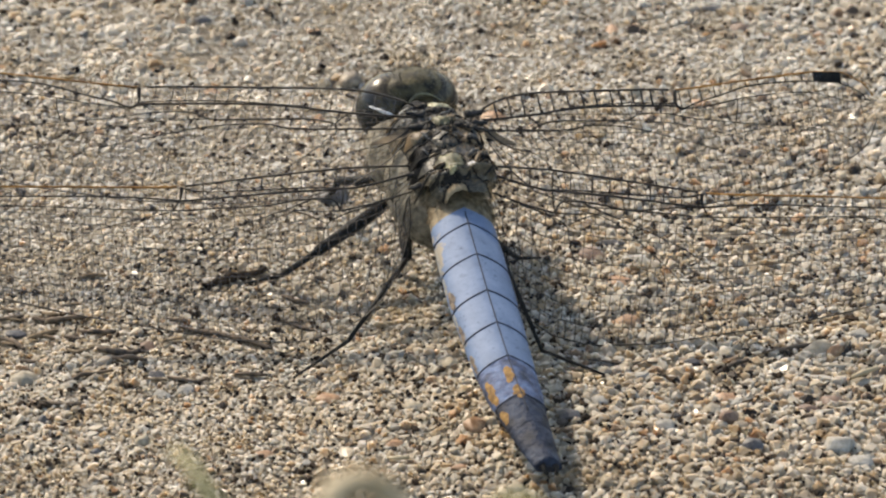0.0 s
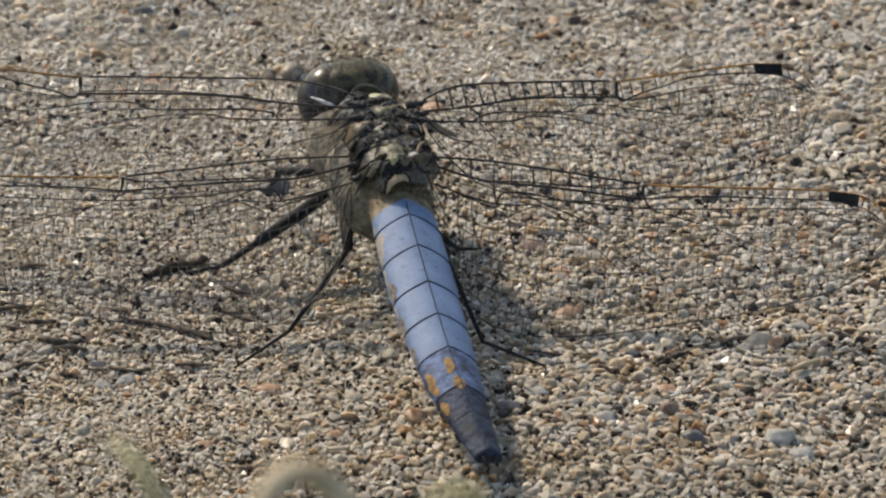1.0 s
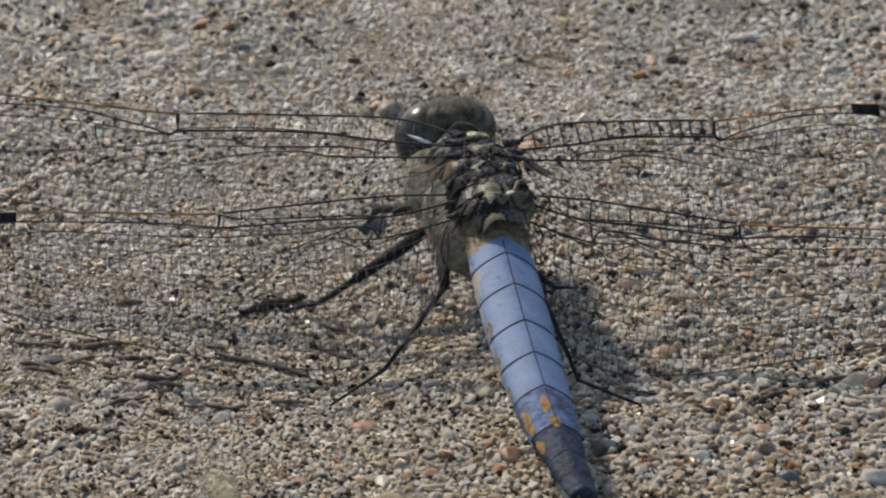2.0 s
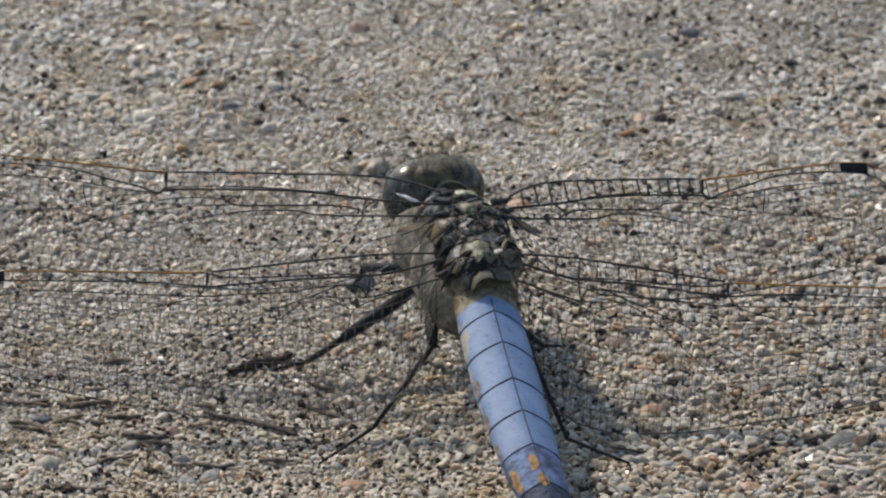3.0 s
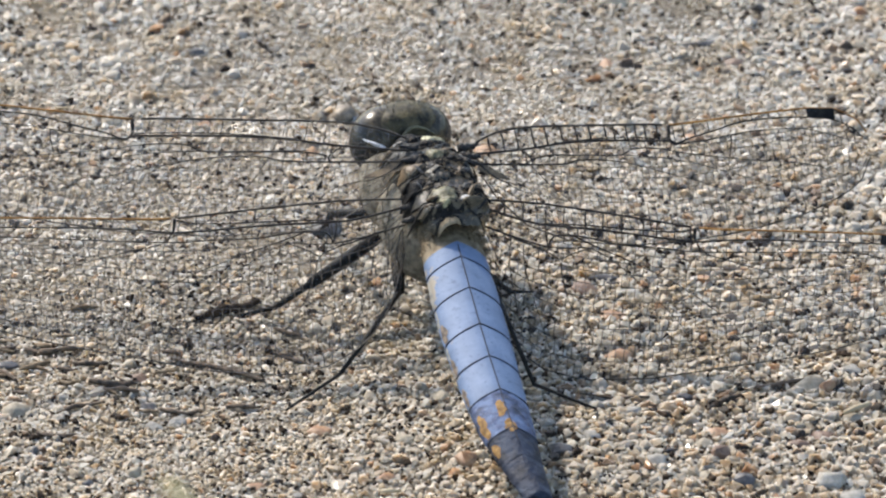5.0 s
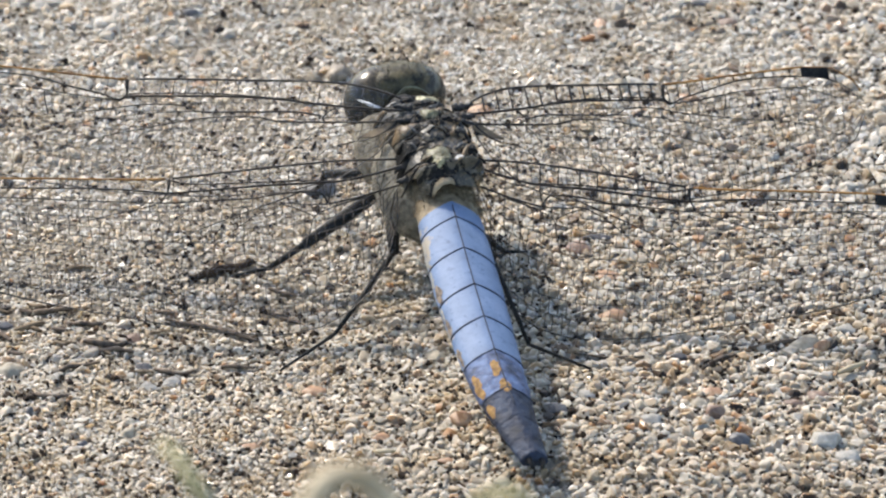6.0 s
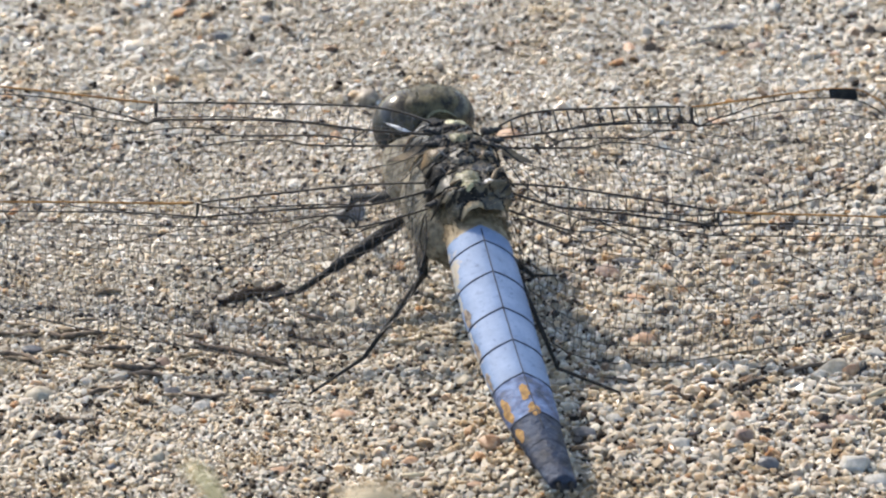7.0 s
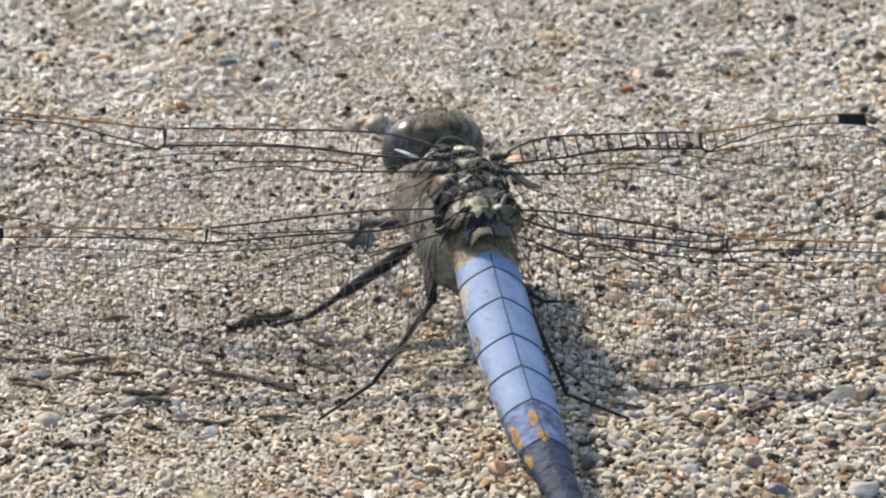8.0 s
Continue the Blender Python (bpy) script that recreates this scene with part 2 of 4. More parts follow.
def bloom_material():
    """Powder-blue wax over the back, worn through to ochre in places along the flanks."""
    m, nodes, links, shader = material("blue_bloom", 0.62, 0.0, 0.35)
    base = ramp(nodes, links, grain_noise(nodes, links, 2.2, 5.0), [(0.3, (0.082, 0.122, 0.20)), (0.55, (0.11, 0.158, 0.25)), (0.75, (0.145, 0.196, 0.295))])
    co = nodes.new("ShaderNodeTexCoord")
    axes = nodes.new("ShaderNodeSeparateXYZ")
    links.new(co.outputs["Object"], axes.inputs[0])
    side = nodes.new("ShaderNodeMath")
    side.operation = "ABSOLUTE"
    links.new(axes.outputs[0], side.inputs[0])
    reach = nodes.new("ShaderNodeMath")
    reach.operation = "MULTIPLY"
    reach.inputs[1].default_value = 1 / (2.6 * MM)
    links.new(side.outputs[0], reach.inputs[0])
    wear = nodes.new("ShaderNodeMath")
    wear.operation = "MULTIPLY"
    links.new(reach.outputs[0], wear.inputs[0])
    links.new(grain_noise(nodes, links, 1.8, 3.0), wear.inputs[1])
    where = ramp(nodes, links, wear.outputs[0], [(0.5, (0, 0, 0)), (0.56, (1, 1, 1))])
    specks = ramp(nodes, links, grain_noise(nodes, links, 0.45, 4.0, 0.7), [(0.3, (0.5, 0.55, 0.62)), (0.42, (1.0, 1.0, 1.0)), (0.7, (1.1, 1.08, 1.06))])
    base = mixed(nodes, links, 1.0, base, specks, "MULTIPLY")
    links.new(mixed(nodes, links, where, base, (0.25, 0.215, 0.165)), shader.inputs["Base Color"])
    bumped(nodes, links, shader, grain_noise(nodes, links, 0.3, 3.0), 0.35, 0.04)
    return m


def tail_material(name, ochre_at, lift=1.0):
    """Slate-blue to black end of the body with ochre side spots; ochre_at: how much of the flank they take."""
    m, nodes, links, shader = material(name, 0.6, 0.0, 0.2)
    base = ramp(nodes, links, grain_noise(nodes, links, 1.5, 5.0), [(0.32, (0.022 * lift, 0.026 * lift, 0.04 * lift)), (0.46, (0.055 * lift, 0.072 * lift, 0.125 * lift)), (0.62, (0.095 * lift, 0.135 * lift, 0.225 * lift))])
    spots = ramp(nodes, links, grain_noise(nodes, links, 1.6, 2.0), [(ochre_at, (0, 0, 0)), (ochre_at + 0.04, (1, 1, 1))])
    links.new(mixed(nodes, links, spots, base, (0.36, 0.19, 0.05)), shader.inputs["Base Color"])
    bumped(nodes, links, shader, grain_noise(nodes, links, 0.6, 4.0), 0.9, 0.25)
    return m


BLOOM = bloom_material()
TAIL_BLUE = tail_material("slate_blue", 0.9, 1.25)
TAIL_DARK = tail_material("slate_black", 0.9, 0.27)
SEAM = speckled("slate_seam", (0.010, 0.012, 0.018), (0.03, 0.036, 0.055), 0.6, 0.6, 0.2)


# ---------------------------------------------------------------- mesh helpers (millimetres in, metres out)
def part(name, bm, mat, parent=None, label="", smooth=True):
    me = bpy.data.meshes.new(name)
    bm.transform(Matrix.Scale(MM, 4))
    bmesh.ops.recalc_face_normals(bm, faces=bm.faces)
    bm.to_mesh(me)
    bm.free()
    if smooth:
        me.polygons.foreach_set("use_smooth", [True] * len(me.polygons))
    me.materials.append(mat)
    ob = new(name, me)
    ob.parent = parent
    return tagged(ob, label) if label else ob


def tube(bm, points, radii, sides=6):
    """A tapered tube along points, closed at both ends."""
    pts = [Vector(p) for p in points]
    if isinstance(radii, (int, float)):
        radii = [radii] * len(pts)
    rings = []
    for i, p in enumerate(pts):
        d = (pts[min(i + 1, len(pts) - 1)] - pts[max(i - 1, 0)]).normalized()
        a = d.cross(Vector((0, 0, 1)))
        a = a.normalized() if a.length > 1e-4 else Vector((1, 0, 0))
        b = d.cross(a)
        rings.append([bm.verts.new(p + (a * math.cos(k * math.tau / sides) + b * math.sin(k * math.tau / sides)) * radii[i]) for k in range(sides)])
    for r, s in zip(rings, rings[1:]):
        for k in range(sides):
            bm.faces.new((r[k], r[(k + 1) % sides], s[(k + 1) % sides], s[k]))
    bm.faces.new(rings[0][::-1])
    bm.faces.new(rings[-1])
    return rings


def spline(points, n):
    """n points on a smooth curve through the given ones."""
    pts = [Vector(p) for p in points]
    out = []
    for i in range(n):
        f = i / (n - 1) * (len(pts) - 1)
        k = min(int(f), len(pts) - 2)
        t = f - k
        a, b, c, d = pts[max(k - 1, 0)], pts[k], pts[k + 1], pts[min(k + 2, len(pts) - 1)]
        out.append(0.5 * (2 * b + (c - a) * t + (2 * a - 5 * b + 4 * c - d) * t * t + (3 * b - a - 3 * c + d) * t ** 3))
    return out


def blob(bm, centre, radii, turn=None, seg=24, rings=14, wobble=0.0):
    made = bmesh.ops.create_uvsphere(bm, u_segments=seg, v_segments=rings, radius=1.0)["verts"]
    m = Matrix.Translation(Vector(centre)) @ (turn or Matrix()) @ Matrix.Diagonal((*radii, 1))
    for v in made:
        if wobble:
            v.co *= 1 + wobble * noise.noise(v.co * 2.3 + Vector(centre))
        v.co = m @ v.co
    return made


# ---------------------------------------------------------------- ground
def relief(x, y):
    """Height of the sand in millimetres."""
    p = Vector((x * 0.045, y * 0.045, 3.1))
    q = Vector((x * 0.16, y * 0.16, 7.7))
    return 0.9 * noise.noise(p) + 0.35 * noise.noise(q) - 0.2


def bed_depth(x, y):
    """How far the packed sand lies below the grains: shallow at +y, open between the coarse grains towards -y."""
    return float(np.interp(y - 0.45 * x, [-25, 8], [0.29, 0.2]))


def build_ground():
    bm = bmesh.new()
    edge = [-20000, -6000, -2000, -700, -300, -150, -95] + [-70 + 2.5 * k for k in range(57)] + [95, 150, 300, 700, 2000, 6000, 20000]
    grid = []
    for y in edge:
        row = []
        for x in edge:
            near = max(0.0, 1 - max(0.0, max(abs(x), abs(y)) - 70) / 60)
            row.append(bm.verts.new((x, y, relief(x, y) * near - bed_depth(x, y))))
        grid.append(row)
    for a, b in zip(grid, grid[1:]):
        for k in range(len(a) - 1):
            bm.faces.new((a[k], a[k + 1], b[k + 1], b[k]))
    return tagged(part("ground", bm, BED), "beige sand packed between coarse grains", "sand", kind="structure")


ground = build_ground()


def grain_templates():
    """Angular grains: hulls of scattered points, as arrays of vertices and triangles."""
    out = []
    rng = random.Random(5)
    for k in range(14):
        bm = bmesh.new()
        for _ in range(10 if k < 8 else 13):
            d = Vector((rng.gauss(0, 1), rng.gauss(0, 1), rng.gauss(0, 1))).normalized() * rng.uniform(0.82, 1.1)
            bm.verts.new((d.x, d.y, d.z * 0.92))
        hull = bmesh.ops.convex_hull(bm, input=bm.verts)
        loose = [v for v in bm.verts if not v.link_faces]
        bmesh.ops.delete(bm, geom=loose, context="VERTS")
        bmesh.ops.triangulate(bm, faces=bm.faces)
        bm.verts.index_update()
        out.append((np.array([v.co[:] for v in bm.verts]), np.array([[v.index for v in f.verts] for f in bm.faces])))
        bm.free()
    return out


TEMPLATES = grain_templates()


# larger stones: place and apparent width and height, by colour
PEBBLES = {}
for tone, stones in (
    ("BEIGE", [(-29.54, -21.94, 3.12, 2.50), (1.58, -19.54, 1.88, 1.58), (15.38, 22.88, 1.50, 1.88), (28.58, -17.5, 3.54, 2.50), (30.04, -20.16, 2.92, 0.75), (-20.71, -32.14, 1.25, 1.75), (-23.08, 23.33, 2.08, 0.75), (31.71, -22.38, 2.08, 0.83), (7.54, -3.03, 1.50, 0.83), (20.67, -27.26, 1.67, 1.42), (-1.0, -26.82, 1.67, 1.46), (14.42, 42.59, 2.50, 2.08), (10.46, 42.14, 2.08, 1.42), (6.29, -39.24, 1.67, 1.42)]),
    # the half-millimetre stone is a white glint on the sand, put in as a pebble
    ("PALE_GREY", [(-19.33, -24.16, 1.67, 1.04), (-17.58, -23.27, 1.42, 0.92), (15.46, -22.38, 1.75, 1.25), (12.54, -26.82, 1.46, 1.04), (29.83, -33.03, 2.50, 2.29), (31.5, -35.25, 2.08, 1.92), (17.33, -30.37, 2.17, 1.75), (23.17, -13.51, 1.08, 1.08), (-21.08, -19.72, 0.50, 0.67), (-8.5, -35.52, 1.67, 1.50), (10.67, 3.36, 1.50, 0.92), (31.71, -15.28, 1.88, 1.50), (-28.08, 36.2, 1.50, 1.08)]),
    ("ORANGE", [(-7.25, -24.87, 2.50, 1.25), (-11.83, -33.92, 1.67, 0.83), (-2.46, -32.14, 1.67, 1.33), (3.38, -30.37, 1.88, 1.88), (2.33, -36.58, 1.33, 0.58), (14.0, -7.74, 2.50, 1.25), (14.42, -13.51, 2.50, 1.46), (29.83, -17.94, 1.42, 1.83), (21.92, -25.04, 2.50, 1.88), (5.04, 18.62, 2.75, 1.42), (14.0, 33.09, 1.50, 1.25), (29.42, 31.76, 1.08, 0.92), (-16.0, 24.21, 1.42, 0.75), (20.25, 21.11, 1.25, 0.83)]),
    ("RUSTY", [(12.12, -3.3, 2.50, 1.58), (21.92, -29.3, 2.08, 2.00), (29.42, -25.49, 2.50, 1.25), (27.75, -27.0, 1.92, 1.00), (23.58, 33.36, 1.67, 1.08), (-20.58, -16.61, 1.75, 1.50), (-7.25, 47.47, 2.50, 1.67)]),
    ("BROWN", [(-5.65, 25.4, 1.9, 2.5)]),
    # the first dark stone stands in for the shadow below the front leg
    ("DARK", [(-6.9, 6.1, 2.9, 1.9), (-28.08, -28.59, 0.83, 1.17), (-19.75, -21.49, 1.50, 0.83), (10.25, -29.3, 2.17, 1.25), (23.58, -33.21, 2.08, 1.58), (19.42, -19.9, 1.50, 0.58), (13.58, -1.61, 2.50, 0.58), (-16.83, 34.86, 1.67, 0.75), (-12.67, 24.66, 1.50, 0.50), (-26.62, 25.99, 0.75, 0.67), (21.5, 36.37, 1.67, 0.67), (17.75, 46.14, 1.75, 1.08), (-24.12, -33.48, 0.92, 0.58), (-30.17, -14.39, 1.67, 0.83), (25.04, -26.82, 1.67, 0.83)]),
):
    PEBBLES[tone] = stones

STONE_WORDS = {
    "BEIGE": ("smooth beige pebble half sunk in coarse sand", "pebble"),
    "PALE_GREY": ("pale grey quartz pebble in coarse sand", "pebble"),
    "ORANGE": ("orange-brown pebble in coarse sand", "pebble"),
    "RUSTY": ("rust-red pebble in coarse sand", "pebble"),
    "BROWN": ("mottled brown pebble lying on coarse sand", "pebble"),
    "DARK": ("dark grey pebble lying in coarse sand", "pebble")}


def build_pebbles():
    rng = random.Random(21)
    for tone, stones in PEBBLES.items():
        for x, y, w, h in stones:
            bm = bmesh.new()
            for _ in range(22):
                d = Vector((rng.gauss(0, 1), rng.gauss(0, 1), rng.gauss(0, 1))).normalized() * rng.uniform(0.9, 1.12)
                bm.verts.new(d)
            bmesh.ops.convex_hull(bm, input=bm.verts)
            bmesh.ops.delete(bm, geom=[v for v in bm.verts if not v.link_faces], context="VERTS")
            bmesh.ops.bevel(bm, geom=list(bm.edges), offset=0.07, segments=1, affect="EDGES", clamp_overlap=True)
            tall = h > 0.9 * w
            for v in bm.verts:
                v.co = Vector((v.co.x * w * 0.5, v.co.y * min(w, h * 1.3) * 0.5, v.co.z * (h * 0.5 if tall else min(h, w) * 0.42)))
            ob = part("pebble", bm, STONES[tone])
            ob.location = Vector((x, y, relief(x, y) - 0.1 - (0.1 if tall else 0.06 if tone == "DARK" else 0.2) * h)) * MM
            tagged(ob, STONE_WORDS[tone][0], STONE_WORDS[tone][1], "pebbles in the sand")


build_pebbles()


def scatter_grains():
    """Grains packed side by side, large ones first; coarse towards +x and -y, fine elsewhere."""
    rng = random.Random(11)
    cell, table, placed = 1.2, {}, []
    x0, x1, y0, y1 = -36.5, 41.0, -49.0, 56.0
    for stones in PEBBLES.values():
        for x, y, w, h in stones:
            n = max(1, round(w / max(h, 0.6)))
            for k in range(n):
                px = x + w * ((k + 0.5) / n - 0.5)
                r = min(0.5 * w / n, 0.5 * h)
                table.setdefault((int(px // cell), int(y // cell)), []).append((px, y, r * 0.85))
    for lo, hi, tries in ((0.46, 0.64, 9000), (0.34, 0.46, 24000), (0.24, 0.34, 90000), (0.16, 0.24, 220000), (0.11, 0.16, 160000)):
        for _ in range(tries):
            x, y, r = rng.uniform(x0, x1), rng.uniform(y0, y1), rng.uniform(lo, hi)
            coarse = min(1.0, max(0.0, (1.2 * x - 0.55 * y - 6) / 42)) + 0.25 * noise.noise(Vector((x * 0.07, y * 0.05, 1.3)))
            if r > 0.24 and rng.random() > (0.32 if r < 0.34 else 0.06) + 0.9 * coarse:
                continue
            cx, cy = int(x // cell), int(y // cell)
            if any((x - a) ** 2 + (y - b) ** 2 < (0.7 * (r + c)) ** 2 for i in (-1, 0, 1) for j in (-1, 0, 1) for a, b, c in table.get((cx + i, cy + j), ())):
                continue
            table.setdefault((cx, cy), []).append((x, y, r))
            placed.append((x, y, r))
    return placed


GRAINS = scatter_grains()


def build_grains(name, grains, mat, label, lift=0.0):
    rng = random.Random(len(grains))
    verts, faces, base = [], [], 0
    for x, y, r in grains:
        v, f = TEMPLATES[rng.randrange(8) if r < 0.4 else rng.randrange(8, 14)]
        turn = np.array(Euler((rng.uniform(-1.2, 1.2), rng.uniform(-1.2, 1.2), rng.uniform(0, 6.3))).to_matrix())
        stretch = np.array((rng.uniform(0.8, 1.15), rng.uniform(0.8, 1.15), rng.uniform(0.85, 1.15)))
        z = lift + relief(x, y) - 0.17 - 0.38 * r + rng.uniform(-0.05, 0.05) - (0.14 if rng.random() < 0.12 else 0)
        verts.append(((v * stretch * r * 1.34) @ turn.T + (x, y, z)) * MM)
        faces.append(f + base)
        base += len(v)
    me = bpy.data.meshes.new(name)
    me.from_pydata(np.concatenate(verts).tolist(), [], np.concatenate(faces).tolist())
    me.materials.append(mat)
    ob = new(name, me)
    ob.parent = ground
    return tagged(ob, label, kind="stuff")


# the larger grains round the dragonfly are pieces of their own
SINGLE = sorted((g for g in GRAINS if g[2] > 0.3 and abs(g[0] - 2) < 16 and -34 < g[1] < 8), key=lambda g: -g[2])[:300]
picked = set(SINGLE)
build_grains("coarse_sand", [g for g in GRAINS if g not in picked and g[2] >= 0.26], GRAIN, "coarse milky quartz and tan sand grains")
build_grains("fine_sand", [g for g in GRAINS if g[2] < 0.26], FINES, "fine brown and beige sand between the grains")


def scatter_grit():
    """Dark grains and crumbs, partly standing in for shade in the gaps, in loose drifts, thicker towards -y."""
    rng = random.Random(29)
    out = []
    while len(out) < 5600:
        x, y = rng.uniform(-36, 41), rng.uniform(-48, 55)
        drift = 0.55 + 1.1 * noise.noise(Vector((x * 0.16, y * 0.12, 4.4))) + 0.5 * noise.noise(Vector((x * 0.6, y * 0.4, 9.1)))
        drift += 0.003 * x - 0.008 * y
        if rng.random() < drift:
            out.append((x, y, min(0.36, 0.1 + rng.expovariate(1 / 0.06))))
    return out


build_grains("dark_grit", scatter_grit(), GRIT, "black and dark brown grains among the sand", 0.1)

# ---------------------------------------------------------------- dragonfly
dragonfly = tagged(new("dragonfly"), "blue dragonfly with dark tail and clear spread wings resting on sand", "dragonfly")
dragonfly.location = Vector((2, -9, 0)) * MM


def place(ob, m_mm):
    """Sets ob at a pose whose place is in millimetres of the plan."""
    m = m_mm.copy()
    m.translation = (m_mm.translation - (Vector((2, -9, 0)))) * MM
    ob.matrix_basis = m
    return ob


def frame_of(origin, forward, up_hint):
    """Local y along forward, z near up_hint."""
    f = Vector(forward).normalized()
    r = f.cross(Vector(up_hint)).normalized()
    u = r.cross(f)
    return Matrix.Translation(origin) @ Matrix((r, f, u)).transposed().to_4x4()


# --- abdomen: local y runs from the thorax to the tail
ABD_BASE, ABD_TIP = Vector((2.05, -10.6, 7.9)), Vector((8.4, -41.3, 2.2))
ABD_LEN = (ABD_TIP - ABD_BASE).length
ABD_POSE = frame_of(ABD_BASE, ABD_TIP - ABD_BASE, (0.10, 0, 1))
HALF_WIDTH = [(-0.1, 2.05), (0.0, 2.15), (0.08, 2.32), (0.2, 2.42), (0.32, 2.44), (0.44, 2.35), (0.56, 2.2), (0.70, 1.98), (0.80, 1.6), (0.9, 1.25), (1.0, 0.88)]


def half_width(f):
    return float(np.interp(f, [a for a, _ in HALF_WIDTH], [b for _, b in HALF_WIDTH]))


def abdomen_ring(f, swell=1.0, n=28):
    """A section: rounded roof with a low ridge, flatter belly."""
    w = half_width(f) * swell * 1.045
    h = w * 0.7
    bend = 0.3 * math.sin(math.pi * min(max(f, 0), 1)) - 0.05 - 0.5 * (max(0.0, f - 0.68) / 0.32) ** 1.5
    sag = -0.9 * math.sin(math.pi * min(max(f, 0), 1)) * 0.5
    out = []
    for k in range(n):
        a = math.tau * k / n
        x, z = math.cos(a), math.sin(a)
        if z > 0:
            z = 0.68 * z ** 0.9 + 0.32 * (1 - abs(x))
        else:
            z *= 0.75
        out.append(Vector((x * w + bend, f * ABD_LEN + 0.3 * w * abs(x), z * h + sag)))
    return out


SEGMENTS = [(-0.12, 0.0), (0.0, 0.075), (0.075, 0.132), (0.132, 0.244), (0.244, 0.375), (0.375, 0.49), (0.49, 0.61), (0.61, 0.745), (0.745, 0.84), (0.84, 0.91), (0.91, 0.975)]


def build_abdomen():
    bm = bmesh.new()
    tube(bm, [(0, f * ABD_LEN, -0.45) for f in (-0.08, 0.1, 0.3, 0.5, 0.7, 0.8, 0.88)], [1.3, 1.35, 1.3, 1.2, 1.0, 0.7, 0.3], 12)
    abdomen = place(part("abdomen", bm, BLACK, dragonfly, "powder-blue jointed abdomen with a dark tail"), ABD_POSE)
    for i, (a, b) in enumerate(SEGMENTS):
        bm = bmesh.new()
        rings = []
        for j in range(7):
            f = a + (b - a) * j / 6
            swell = 1.0 + 0.008 * math.sin(math.pi * j / 6) - (0.006 if j in (0, 6) else 0)
            rings.append([bm.verts.new(p) for p in abdomen_ring(f, swell)])
        for r, s in zip(rings, rings[1:]):
            for k in range(len(r)):
                bm.faces.new((r[k], r[(k + 1) % len(r)], s[(k + 1) % len(r)], s[k]))
        if i == len(SEGMENTS) - 1:
            bm.faces.new(rings[-1])
        part("segment", bm, TAN if i < 2 else BLOOM if i < 7 else TAIL_BLUE if i == 7 else TAIL_DARK, abdomen)
        if 1 < i < 10:
            bm = bmesh.new()
            arc = [p * 1.0 for p in abdomen_ring(b, 1.0)[0:15]]
            tube(bm, arc, [0.06 * (1 if i < 8 else 0.5) * (1 + 0.5 * noise.noise(p * 1.7)) for p in arc], 6)
            part("joint_ring", bm, SEAM, abdomen, "thin black seam")
    bm = bmesh.new()
    tube(bm, [abdomen_ring(0.09 + 0.72 * k / 40, 1.004)[7] for k in range(41)], 0.05, 6)
    part("back_ridge", bm, SEAM, abdomen, "fine black line along the back")
    # worn and ochre marks: stretch along the body, and angle round it
    for f0, f1, a0, a1, mat in ((0.645, 0.70, 70, 86, OCHRE), (0.715, 0.76, 74, 96, OCHRE), (0.655, 0.74, 14, 40, OCHRE), (0.765, 0.81, 8, 36, OCHRE),
                                (0.31, 0.372, 6, 28, BRUISE), (0.15, 0.24, 4, 15, WORN), (0.43, 0.485, 5, 20, BRUISE), (0.54, 0.605, 4, 20, BRUISE),
                                (0.25, 0.31, 5, 13, WORN), (0.38, 0.43, 5, 12, WORN), (0.26, 0.365, 162, 173, WORN), (0.385, 0.48, 162, 173, WORN), (0.5, 0.6, 162, 173, WORN)):
        bm = bmesh.new()
        patch = []
        for j in range(9):
            f = f0 + (f1 - f0) * j / 8
            pinch = math.sin(math.pi * (j + 0.6) / 9.2) ** 0.6
            w, ring = [], abdomen_ring(f, 1.022, 120)
            for k in range(7):
                ragged = 1 + 0.7 * noise.noise(Vector((j * 0.7, a0, 1.5 if k < 3 else 6.5)))
                a = (a0 + a1) / 2 + (a1 - a0) * pinch * ragged * (k / 6 - 0.5)
                w.append(bm.verts.new(ring[int(round(a / 3)) % 120].lerp(ring[(int(a / 3) + 1) % 120], 0.5)))
            patch.append(w)
        for r, s in zip(patch, patch[1:]):
            for k in range(6):
                bm.faces.new((r[k], r[k + 1], s[k + 1], s[k]))
        part("body_mark", bm, mat, abdomen, "ochre mark" if mat is OCHRE else "brown bruise" if mat is BRUISE else "worn pale patch")
    rng = random.Random(44)
    bm = bmesh.new()
    for _ in range(420):
        ring = abdomen_ring(rng.uniform(-0.05, 0.05), 1.0)
        p = ring[rng.randrange(0, 15)]
        d = (Vector((p.x, 0, p.z)).normalized() * 0.7 + Vector((rng.uniform(-0.5, 0.5), rng.uniform(0.1, 1.1), rng.uniform(-0.3, 0.5)))).normalized()
        tube(bm, [p, p + d * rng.uniform(0.4, 0.9)], [0.026, 0.008], 3)
    tagged(part("waist_hair", bm, TAN, abdomen, "fine tan hairs"), kind="stuff")
    for s in (-1, 1):
        bm = bmesh.new()
        tube(bm, [(s * 0.35 - 0.45, ABD_LEN * 0.955, 0.1), (s * 0.48 - 0.5, ABD_LEN * 0.985, 0.12), (s * 0.36 - 0.54, ABD_LEN * 1.012, 0.05)], [0.26, 0.24, 0.1], 8)
        part("tail_clasper", bm, BLACK, abdomen)


build_abdomen()

# --- thorax: local y forward
THX_POSE = frame_of((0.9, -6.6, 7.2), (-0.27, 0.92, 0.34), (0.10, -0.36, 1))


